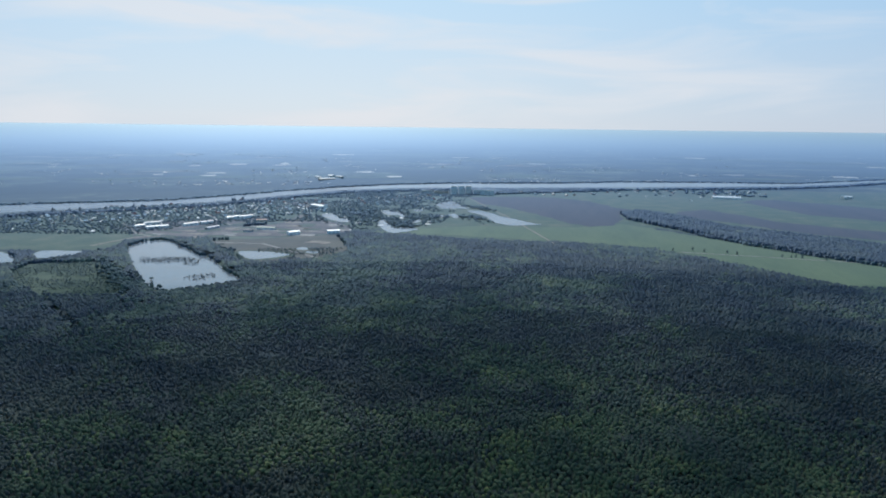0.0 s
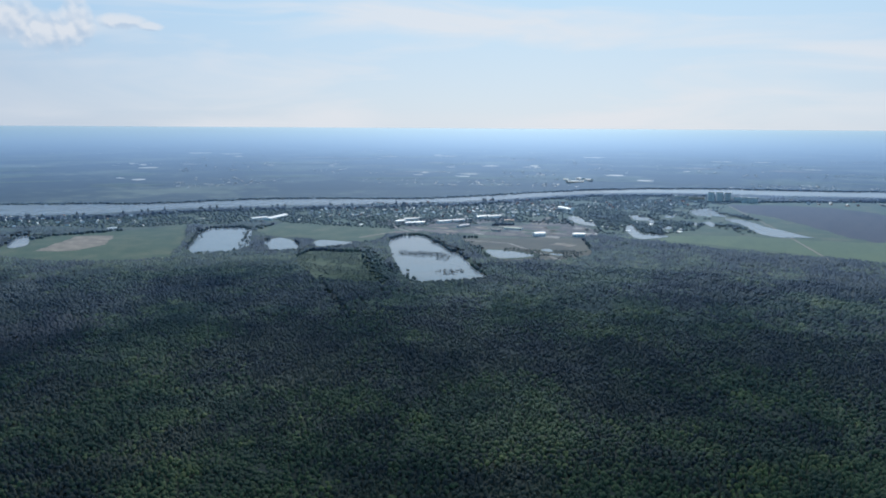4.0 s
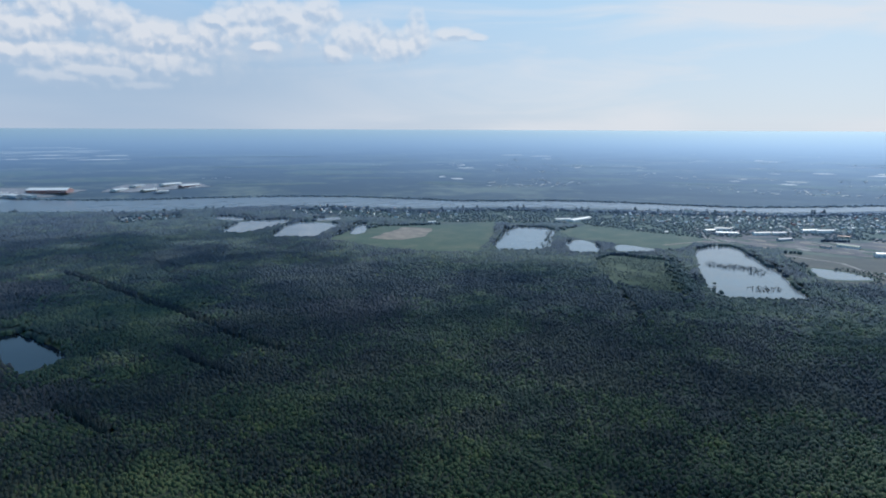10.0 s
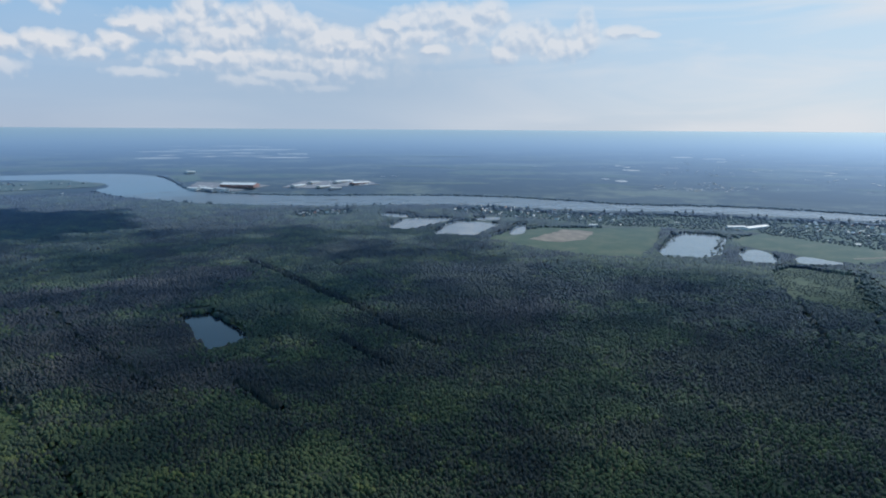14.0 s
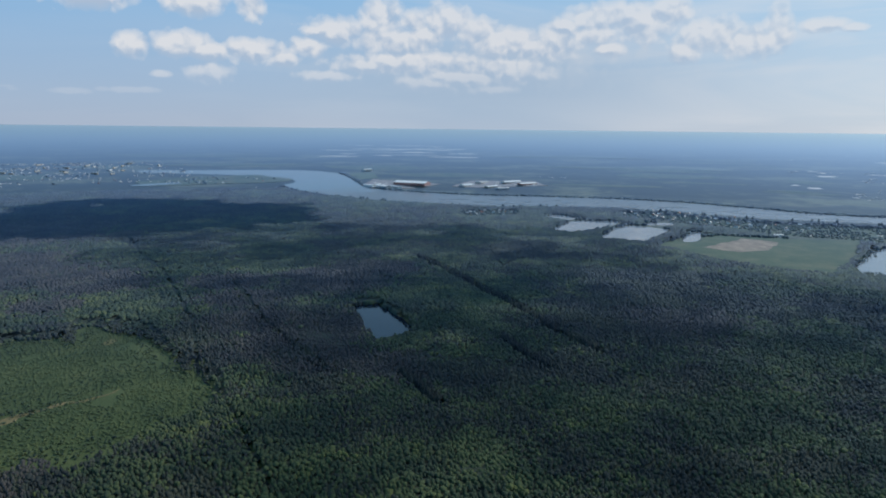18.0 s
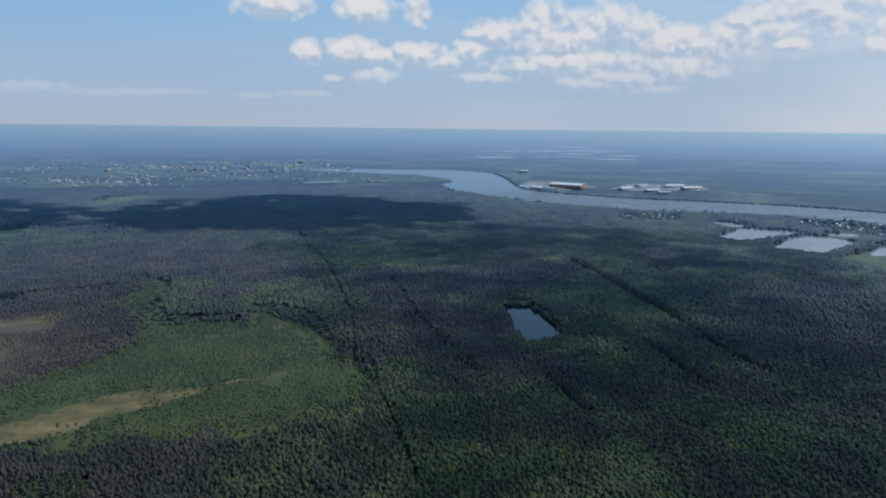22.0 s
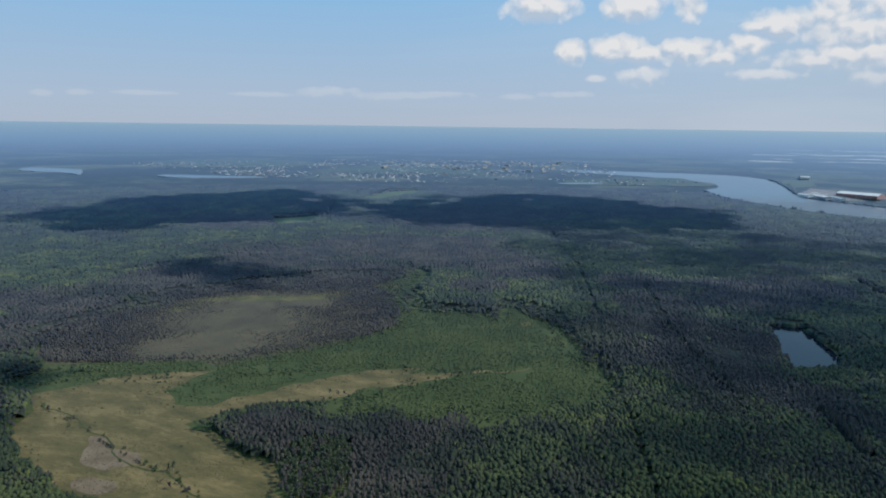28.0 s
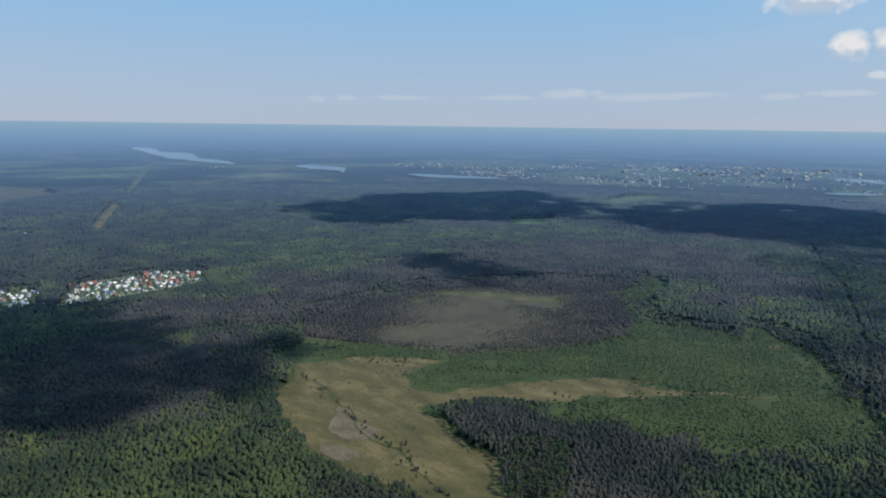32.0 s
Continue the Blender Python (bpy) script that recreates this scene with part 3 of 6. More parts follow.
SAND_PATCH = [(-1695, 915), (-1840, 1105), (-1755, 1175), (-1650, 1065), (-1625, 975)]
ALLOT_A = [(-320, -1225), (-385, -1365), (-445, -1385), (-565, -1385), (-630, -1325), (-575, -1250), (-515, -1240), (-405, -1225)]
ALLOT_B = [(-170, -1240), (-180, -1440), (-235, -1430), (-335, -1370), (-300, -1270), (-240, -1235)]
BOG_POLY = [(-462, -730), (-517, -705), (-571, -658), (-616, -600), (-565, -609), (-530, -617), (-504, -577), (-539, -534), (-587, -507), (-641, -481), (-690, -448), (-740, -390), (-706, -402), (-745, -348), (-802, -274), (-731, -341), (-674, -383), (-617, -423), (-569, -466), (-524, -510), (-490, -524), (-478, -473), (-453, -429), (-457, -390), (-429, -350), (-376, -306), (-348, -339), (-356, -385), (-349, -433), (-336, -488), (-342, -535), (-362, -596), (-391, -664), (-431, -706)]
SCRUB = [(-1176, -680), (-1276, -692), (-1223, -646), (-1131, -623), (-1011, -572), (-989, -507), (-1002, -455), (-991, -413), (-986, -375), (-1087, -402), (-1070, -359), (-1038, -319), (-969, -284), (-916, -257), (-863, -224), (-849, -199), (-820, -180), (-754, -163), (-707, -179), (-698, -200), (-658, -214), (-651, -240), (-624, -258), (-644, -295), (-621, -306), (-595, -314), (-602, -348), (-592, -369), (-585, -397), (-605, -422), (-646, -396), (-705, -356), (-751, -322), (-732, -371), (-728, -415), (-689, -473), (-631, -536), (-572, -616), (-550, -678), (-479, -749), (-472, -789), (-510, -796), (-589, -726), (-645, -628), (-710, -583), (-760, -563), (-823, -518), (-888, -510), (-961, -548), (-1049, -617), (-1084, -674)]
SPIT = [(-4360, -925), (-4535, -595), (-4125, -325), (-3935, -390), (-3795, -735), (-3625, -1060), (-3970, -1165)]
FAR_LAKE = [(-3140, -8580), (-3320, -8300), (-2900, -7020), (-3100, -6760), (-2660, -5680), (-2680, -5220), (-2520, -4760), (-2420, -5180), (-2500, -6000), (-2740, -6940)]
FAR_CREEK = [(-2840, -3240), (-2940, -3240), (-3140, -2640), (-3020, -2680), (-2800, -2980)]
FAR_POOL = [(-2860, -4460), (-2960, -4160), (-2920, -3940), (-2660, -3620), (-2720, -3780), (-2660, -4180)]
STRIP_A = [(-670, -2130), (-915, -2680), (-945, -2685), (-660, -2050)]
STRIP_B = [(-1080, -3020), (-1960, -5020), (-2000, -5000), (-1100, -3000)]
STRIP_C = [(-780, -3740), (-860, -3500), (-880, -3160), (-640, -3040), (-300, -3300), (-300, -3700)]
GREEN_A = [(-1760, -1470), (-1900, -1390), (-1755, -1335), (-1655, -1380)]
GREEN_B = [(-2515, -1595), (-2765, -1640), (-2930, -1550), (-2780, -1510), (-2455, -1505)]
DITCHES = [([(-1581, 147), (-1410, 197), (-1249, 235), (-1085, 278), (-958, 297), (-866, 325)], 17), ([(-930, 211), (-860, 223), (-804, 243)], 13), ([(-1335, -225), (-1080, -146), (-925, -78), (-808, -22), (-748, 7)], 7), ([(-802, 59), (-751, 75), (-707, 91)], 14),
           ([(-1935, -600), (-1640, -480), (-1435, -378), (-1040, -238), (-842, -189), (-751, -146), (-661, -111), (-540, -68)], 5),
           ([(-1144, 1217), (-938, 1051), (-788, 928), (-659, 825)], 7), ([(-224, 1402), (-143, 1315), (-54, 1268), (-42, 1235)], 8)]

# ---- the ground ----
def ground():
    rings = [0, 150, 300, 450, 600, 800, 1000, 1250, 1500, 1800, 2100, 2400, 2700, 3000, 3200, FLAT]
    rings += [FLAT / (1 - k / 90) for k in range(1, 90)] + [FLAT * 300]
    seg = 360
    verts, tris = [(0.0, 0.0, 0.0)], []
    for d in rings[1:]:
        a = np.arange(seg) * 2 * np.pi / seg
        x, y, z, s = on_land(d * np.cos(a), d * np.sin(a))
        verts += list(zip(x, y, z))
    for k in range(seg):
        tris.append((0, 1 + k, 1 + (k + 1) % seg))
    for i in range(len(rings) - 2):
        b0, b1 = 1 + i * seg, 1 + (i + 1) * seg
        for k in range(seg):
            n = (k + 1) % seg
            tris += [(b0 + k, b1 + k, b1 + n), (b0 + k, b1 + n, b0 + n)]
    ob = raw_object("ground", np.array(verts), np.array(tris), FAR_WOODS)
    return tagged(ob, "wide wooded plain reaching to the hazy horizon", "ground", kind="structure")


ground()
sheet("forest_floor", [(1650 * math.cos(a), 1650 * math.sin(a)) for a in np.arange(72) * 2 * math.pi / 72], SCRUB_GROUND, 0.015, "grassy floor of the forest and its glades", "ground")

# ---- waters ----
WATERS = []


def pond(poly, label, mat=WATER, name="pond", bank=7.0, wobble=4.0, step=14.0, group="", lift=0.45, soften=1):
    shore = ragged(poly, step, wobble, soften)
    WATERS.append(shore)
    if bank:
        sheet("pond_bank", ragged(grown(shore, bank), step, 2.0, 0), VERGE, 0.25, "grassy bank along the edge of a pond", "bank")
    return sheet(name, shore, mat, lift, label, "water", group=group)


pond(RIVER_POLY, "broad slow river with wooded banks, reflecting the sky", RIVER, "river", 0, 10.0, 40.0)
pond(POND_BIG, "large pale pond with drowned reeds and wooded dykes")
pond(POND_RECT, "rectangular fish pond between meadows", wobble=2.0, group="fish ponds")
pond(POND_REEDY, "small pond at the meadow's edge", group="meadow ponds")
pond(POND_NARROW, "narrow reedy pond below a meadow", group="meadow ponds")
pond(POND_PIT, "shallow flooded gravel pit", bank=14)
pond(LAGOON_A, "winding lagoon between willow islets", group="lagoons")
pond(LAGOON_B, "winding lagoon between willow islets", group="lagoons")
pond(LAGOON_C, "winding lagoon between willow islets", group="lagoons")
pond(LAGOON_D, "long bright backwater beside ploughed fields", group="lagoons", wobble=8)
pond(LAGOON_E, "bright lagoon below the tower blocks", group="lagoons")
for pool in POOLS:
    pond(pool, "small bright pool among willows", name="pool", bank=5, group="small pools")
pond(FISH_A, "fish pond behind a grassy dam", wobble=2.0, group="fish ponds", bank=9)
pond(FISH_B, "fish pond behind a grassy dam", wobble=2.0, group="fish ponds", bank=12)
pond(FISH_C, "small fish pond beside the sand patch", wobble=2.0, group="fish ponds", bank=9)
pond(FISH_D, "narrow fish pond among riverside trees", wobble=2.0, group="fish ponds", bank=3)
pond(FISH_E, "narrow fish pond among riverside trees", wobble=2.0, group="fish ponds", bank=3)
pond(LAKE, "dark blue forest lake closed in by trees", DARK_WATER, "lake", 3.0, 4.0, 8.0, soften=0)
pond(FAR_LAKE, "distant lake beyond the woods", RIVER, "lake", 0, 30, 120, lift=5.0)
pond(FAR_CREEK, "distant creek before the town", RIVER, "creek", 0, 20, 60, lift=5.0)
pond([(-3700, -1130), (-3880, -920), (-3800, -880), (-3620, -1080)], "distant backwater before the town", RIVER, "creek", 0, 10, 40, lift=3.0)
pond(FAR_POOL, "distant widening of the river", RIVER, "creek", 0, 20, 60, lift=5.0)

# ---- fields, meadows and clearings ----
OPEN = []


def field(name, poly, mat, h, label, category="field", wobble=9.0, step=18.0, soften=0):
    shape = ragged(poly, step, wobble, soften)
    OPEN.append(shape)
    if sum(math.hypot(*q) for q in poly) / len(poly) > FLAT:
        h += 1.5
    return sheet(name, shape, mat, h, label, category)


SETTLED = [(-2600, 1000), (-1900, 1250), (-1620, 1610), (-1170, 1700), (-1100, 1850), (-950, 2020), (-700, 2120), (-640, 1930), (-400, 2100), (-440, 2900), (-450, 3300),
           (-850, 3300), (-1080, 3050), (-1240, 2700), (-1440, 2400), (-2000, 1790), (-2240, 1400), (-2480, 1180)]
field("settled_land", SETTLED, SCRUB_GROUND, 0.04, "rough grass and gardens along the river", "grassland", 25, 30)
field("farm_yard", [(-1300, 1780), (-1285, 1930), (-1140, 2020), (-1080, 2140), (-1000, 2160), (-950, 2080), (-1000, 2010), (-1105, 1840), (-1160, 1740)], BARE, 0.12, "bare yard round long farm sheds", "yard")
field("water_meadow", [(-620, 2950), (-430, 3100), (0, 2900), (300, 2620), (260, 2200), (-60, 1860), (-420, 1880), (-480, 2100), (-420, 2300), (-560, 2500)], MEADOW, 0.06, "rough water meadow beside the backwater", "meadow")
field("pit_ground", [(-925, 1650), (-825, 1725), (-640, 1840), (-540, 1625), (-545, 1530), (-595, 1480), (-685, 1425), (-745, 1435)], BROWN_BOG, 0.08, "rough brownish grass round flooded gravel pits", "grassland")
field("sand_patch", [(-690, 1690), (-665, 1725), (-610, 1715), (-615, 1685), (-655, 1700)], SAND, 0.2, "pale heap of sand beside the pit", "sand")
field("crop_field", CROP_FIELD, CROP, 0.12, "bright green young crop field beside the forest")
field("field", FIELD_FAR, MEADOW, 0.10, "pale green grassland between ploughed fields")
field("ploughed_field", PLOUGH_A, PLOUGH, 0.20, "dark grey-brown ploughed field")
field("ploughed_field", PLOUGH_B, PLOUGH, 0.20, "dark grey-brown ploughed field beside the tree belt")
field("ploughed_field", PLOUGH_C, PLOUGH, 0.20, "dark grey-brown ploughed field near the river village")
field("bare_yard", BARE_YARD, BARE, 0.16, "churned bare earth of an industrial yard", "yard")
field("meadow", MEADOW_A, MEADOW, 0.10, "yellowish green meadow above the ponds", "meadow")
field("meadow", MEADOW_B, SCRUB_LAND, 0.10, "rough green clearing beside the big pond", "meadow", 4.0, 20.0, 0)
field("meadow", MEADOW_C, MEADOW, 0.10, "green meadow between fish ponds", "meadow")
field("sand_patch", SAND_PATCH, SAND, 0.18, "bare sandy patch in a meadow", "sand")
field("allotment_ground", ALLOT_A, MEADOW, 0.10, "gardens of an allotment colony cut out of the forest", "gardens")
field("allotment_ground", ALLOT_B, MEADOW, 0.10, "gardens of an allotment colony cut out of the forest", "gardens")
field("bog", BOG_POLY, BOG, 0.14, "dry straw-coloured bog with narrow channels", "bog", 13.0, 6.0, 0)
field("scrubland", SCRUB, SCRUB_LAND, 0.09, "bright green scrubland beside a dry bog", "scrubland", 28.0, 10.0)
HEATH = [(-612, -920), (-755, -928), (-874, -941), (-991, -874), (-1117, -802), (-1168, -688), (-1063, -602), (-935, -527), (-829, -512), (-742, -549), (-666, -585), (-618, -666), (-579, -737), (-539, -826)]
field("heath", HEATH, BROWN_BOG, 0.06, "brown heath and low scrub round the bog", "heath", 40.0, 10.0)
TUSSOCKS = [(-537, -619), (-563, -607), (-607, -571), (-646, -530), (-661, -488), (-615, -504), (-574, -522), (-537, -541), (-513, -573)]
field("bog_grass", TUSSOCKS, SCRUB_LAND, 0.17, "green tussocks and low birch in the bog", "grassland", 14.0, 8.0)
field("bare_peat", [(-404, -582), (-420, -575), (-411, -522), (-390, -500), (-372, -511), (-372, -538)], PEAT, 0.2, "pale pinkish patch of bare ground in the bog", "ground", 12, 4, 1)
field("bare_peat", [(-344, -516), (-365, -501), (-358, -476), (-341, -486)], PEAT, 0.2, "pale patch of bare ground in the bog", "ground", 10, 4, 1)
field("yellow_grass", [(-769, -884), (-843, -908), (-902, -878), (-938, -827), (-965, -742), (-1059, -733), (-1124, -699), (-1113, -643), (-1050, -677), (-966, -692), (-924, -761), (-898, -818), (-857, -863), (-769, -856)], DRY_GRASS, 0.17, "yellowish grass at the rim of the heath", "grassland", 14, 8)
field("glade", [(-978, -351), (-1009, -346), (-1007, -331), (-975, -338)], DRY_GRASS, 0.2, "small pale glade in the scrub", "clearing", 4, 5, 1)
field("spit", SPIT, MEADOW, 0.10, "low green spit with cottages in the river", "spit", 20, 60)
field("clearing", STRIP_A, BOG, 0.10, "straight brown clearing cut through the forest", "clearing", 3)
field("clearing", STRIP_B, MEADOW, 0.10, "straight green power-line clearing through the forest", "clearing", 3, 60)
field("clearing", STRIP_C, BROWN_BOG, 0.10, "distant brown peat clearing", "clearing", 30, 80)
field("field", [(-3723, -4327), (-4232, -4540), (-4647, -4384), (-4733, -3608), (-4468, -3183), (-3880, -3266), (-3516, -3713)], MEADOW, 0.10, "pale dry field beside the town", "field", 20, 80)
field("clearing", GREEN_A, CROP, 0.10, "bright green glade in the forest", "clearing", 8)
field("clearing", GREEN_B, CROP, 0.10, "bright green glade in the forest", "clearing", 8)

# ---- woods ----
rng = np.random.RandomState(11)


def cone_shape(seed, sides=5):
    """A spruce crown: two ragged skirts of boughs."""
    r = np.random.RandomState(seed)
    verts, tris = [], []
    for low, high, wide in ((0.12, 0.72, 0.5), (0.48, 1.0, 0.32)):
        b = len(verts)
        verts.append((0, 0, high))
        for k in range(sides * 2):
            a = np.pi * k / sides + r.uniform(-0.2, 0.2)
            w = wide * (r.uniform(0.85, 1.15) if k % 2 == 0 else r.uniform(0.5, 0.65))
            verts.append((w * np.cos(a), w * np.sin(a), low + r.uniform(-0.05, 0.06) + (0.07 if k % 2 else 0)))
        tris += [(b, b + 1 + k, b + 1 + (k + 1) % (sides * 2)) for k in range(sides * 2)]
    return np.array(verts, float), np.array(tris)


def crown_shape(seed, lumps=2, low=0.25, flat=1.0):
    """A broadleaf crown: a few ragged lumps of leaves side by side."""
    r = np.random.RandomState(seed)
    bm = bmesh.new()
    for k in range(lumps):
        m = Matrix.Translation((r.uniform(-0.2, 0.2), r.uniform(-0.2, 0.2), r.uniform(low + 0.25, 0.72) if flat == 1.0 else r.uniform(0.72, 0.82))) @ Matrix.Diagonal((r.uniform(0.28, 0.42), r.uniform(0.28, 0.42), r.uniform(0.26, 0.38) * flat, 1))
        bmesh.ops.create_icosphere(bm, subdivisions=1, radius=1.0, matrix=m @ Euler((r.uniform(0, 3), r.uniform(0, 3), 0)).to_matrix().to_4x4())
    for v in bm.verts:
        v.co += Vector((r.uniform(-0.09, 0.09), r.uniform(-0.09, 0.09), r.uniform(-0.08, 0.08) * flat))
    bm.verts.ensure_lookup_table()
    verts = np.array([v.co[:] for v in bm.verts])
    tris = np.array([[v.index for v in f.verts] for f in bm.faces if flat == 1.0 or f.calc_center_median().z > 0.70])
    bm.free()
    return verts, tris


def scatter_mesh(name, shapes, x, y, wide, tall, mat, lift=0.0):
    """One joined mesh of many plants, each turned and scaled by itself."""
    n = len(x)
    if n == 0:
        return None
    px, py, pz, s = on_land(x, y)
    pick = rng.randint(0, len(shapes), n)
    turn = rng.uniform(0, 2 * np.pi, n)
    allv, allt, base = [], [], 0
    for k, (sv, st) in enumerate(shapes):
        m = np.flatnonzero(pick == k)
        if len(m) == 0:
            continue
        c, q = np.cos(turn[m])[:, None], np.sin(turn[m])[:, None]
        w = (wide * s)[m][:, None] * rng.uniform(0.85, 1.15, (len(m), len(sv)))
        v = np.stack([px[m][:, None] + (sv[:, 0] * c - sv[:, 1] * q) * w, py[m][:, None] + (sv[:, 0] * q + sv[:, 1] * c) * w,
                      pz[m][:, None] + (sv[None, :, 2] * (tall * s)[m][:, None]) + lift], 2)
        allv.append(v.reshape(-1, 3))
        allt.append((st[None] + (np.arange(len(m)) * len(sv))[:, None, None] + base).reshape(-1, 3))
        base += len(m) * len(sv)
    return raw_object(name, np.concatenate(allv), np.concatenate(allt), mat)


CONES = [cone_shape(k) for k in range(5)]
CROWNS = [crown_shape(20 + k) for k in range(6)]
SPARSE = [crown_shape(40 + k, 1, 0.1) for k in range(5)]
FAR_CROWNS = [crown_shape(60 + k, 1, 0.2) for k in range(5)]
ROOF_CROWNS = [crown_shape(70 + k, 1, 0.2, 0.62) for k in range(8)]


def points_in_ring(r0, r1, spacing, a0=-30.0, a1=178.0):
    """Jittered places in a ring of the plan, by heading from a0 to a1."""
    n = int(r1 / spacing)
    gx, gy = np.meshgrid(np.arange(-n, n + 1) * spacing, np.arange(-n, n + 1) * spacing)
    x = (gx + rng.uniform(-0.48, 0.48, gx.shape) * spacing).ravel()
    y = (gy + rng.uniform(-0.48, 0.48, gy.shape) * spacing).ravel()
    d = np.hypot(x, y)
    h = np.degrees(np.arctan2(-x, y))
    h = np.where(h < -90, h + 360, h)
    ok = (d > r0) & (d < r1) & (h > a0) & (h < a1)
    return x[ok], y[ok]


def wooded(x, y, margin=1.04, ditch=1.0):
    """Where trees stand: not on water, open land or ditches, nor where they would hide water or open land from the
    camera, nor past the river.
    """
    ok = np.ones(len(x), bool)
    for p in WATERS + OPEN:
        xs, ys = [q[0] for q in p], [q[1] for q in p]
        for m in (1.0, margin):
            box = (x * m > min(xs)) & (x * m < max(xs)) & (y * m > min(ys)) & (y * m < max(ys)) & ok
            if box.any():
                idx = np.flatnonzero(box)
                ok[idx[inside(p, x[idx] * m, y[idx] * m)]] = False
    for line, wide in DITCHES:
        ok &= ~near_line(line, x, y, wide * ditch)
    far = np.flatnonzero(ok & (np.hypot(x, y) > 1900))
    ok[far] &= inside(NEAR_SIDE, x[far], y[far])
    return ok


NEAR_SIDE = NEAR_BANK[:29] + [(-3900, -1000), (-3500, -1900), (-3000, -2800), (-1500, -3600), (0, -3600), (4000, 0)]


def bare_share(x, y):
    """Where leafless grey-brown woods stand."""
    return stands(BARE_STANDS, x, y)


def stands(spots, x, y):
    return np.maximum.reduce([np.exp(-((x - cx) ** 2 + (y - cy) ** 2) / r ** 2) for cx, cy, r in spots])


BARE_STANDS = [(-435, -1045, 110), (-560, -970, 110), (-660, -860, 110), (-640, -715, 50), (-960, -1000, 150), (-700, -1010, 90), (-690, -1130, 80), (-1150, -1000, 120), (-955, -925, 100), (-1230, -1000, 150),
               (-890, -695, 60), (-950, -630, 60), (-1450, -900, 190), (-1440, -700, 200), (-1380, -520, 120), (-1570, -740, 150), (-1150, -760, 120), (-1170, -500, 60), (-1340, -470, 110), (-1340, -235, 90),
               (-1200, -190, 80), (-1060, -150, 90), (-940, -80, 100), (-865, -45, 80), (-1020, -20, 90), (-1355, -30, 130), (-1440, 40, 110), (-830, 40, 60), (-690, -250, 40), (-300, -800, 150),
               (-1000, 500, 90), (-420, -850, 60), (-1600, -1500, 200), (-2000, -900, 260),
               (-507, -442, 40), (-490, -373, 45), (-493, -324, 45), (-551, -297, 40), (-421, -344, 40), (-430, -294, 40), (-611, -277, 40), (-672, -234, 28), (-470, -264, 32)]
LEAF_STANDS = [(-800, -1500, 130), (-950, -1400, 130), (-1080, -1320, 110), (-720, -1230, 90), (-400, -930, 70), (-490, -800, 60), (-560, -735, 50), (-1330, -1310, 120), (-1650, -200, 130), (-1500, -130, 90),
               (-1340, -340, 60), (-815, -130, 45), (-690, -180, 50), (-600, -85, 80), (-1190, 90, 70), (-1060, 140, 70), (-960, 180, 60), (-870, 205, 50), (-1180, 190, 70), (-780, -90, 40), (-925, 60, 30),
               (-700, 240, 50), (-560, -200, 60), (-560, 60, 70), (-300, 600, 80), (100, 620, 90), (-640, 420, 80), (-230, -560, 90), (-300, -620, 60), (-260, -470, 60),
               (-1150, -360, 90), (-1250, -330, 90), (-1350, -380, 70), (-1300, -320, 60), (-1450, -390, 70), (-420, -900, 70), (-370, -900, 60)]


def kinds_of(x, y, pick):
    """Spruce, birch or bare wood, in stands."""
    n1, n2 = clumps(x, y, 210), clumps(x + 4000, y + 900, 60)
    bare = (1.15 * bare_share(x, y) + 0.5 * (n2 - 0.5)) > pick * 0.55 + 0.2
    leafy = ~bare & ((n1 - 0.5) * 2.6 + (n2 - 0.5) * 1.2 + 1.1 * stands(LEAF_STANDS, x, y) - 0.02 > (pick - 0.5) * 0.7)
    return ~bare & ~leafy, leafy, bare


def plant_woods(r0, r1, spacing, size, cones, crowns, sparse, name):
    shapes_need_skirts = r0 >= 1100
    x, y = points_in_ring(r0, r1, spacing)
    ok = wooded(x, y, 1.03)
    x, y = x[ok], y[ok]
    pick = rng.rand(len(x))
    pine, leafy, bare = kinds_of(x, y, pick)
    fresh = leafy & (clumps(x + 900, y - 500, 34) + 0.25 * rng.rand(len(x)) > 0.86)
    leafy = leafy & ~fresh
    # lower growth towards heath and scrub, and taller groups elsewhere
    rise = 0.80 + 0.22 * value_noise(x - 60, y + 40, 21) + 0.24 * value_noise(x + 500, y, 57)
    for p in SOFT_EDGES:
        near = inside(p, x, y)
        rise[near] *= rng.uniform(0.35, 0.8, near.sum())
    # where open land lies before them, crowns reach to the ground
    edge = ~wooded(x * 0.985, y * 0.985, 1.0) if shapes_need_skirts else np.zeros(len(x), bool)
    rise[edge] *= 0.6
    for mask, shapes, mat, w, t, nm, lab in ((pine, cones, CONIFER, (4.6, 6.6), (11.5, 13.5), "spruce_forest", "dense dark green spruce and pine forest"),
                                             (leafy, crowns, BIRCH, (5.0, 7.8), (11, 13), "birch_forest", "green birch and aspen forest"),
                                             (fresh, crowns, FRESH, (5.2, 8.4), (11, 14), "aspen_forest", "scattered fresh yellow-green aspens in the forest"),
                                             (bare, sparse, BARE_WOOD, (4.4, 6.2), (10.5, 12), "bare_forest", "leafless grey-brown woodland")):
        for some, form, suffix in ((mask & ~edge, shapes, ""), (mask & edge, SPECKS, " at its edge")):
            n = int(some.sum())
            ob = scatter_mesh(nm, form, x[some], y[some], rng.uniform(*w, n) * size * rng.choice((0.8, 1.0, 1.2), n), rng.uniform(*t, n) * rise[some], mat)
            if ob:
                tagged(ob, lab + name + suffix, "forest", kind="stuff")


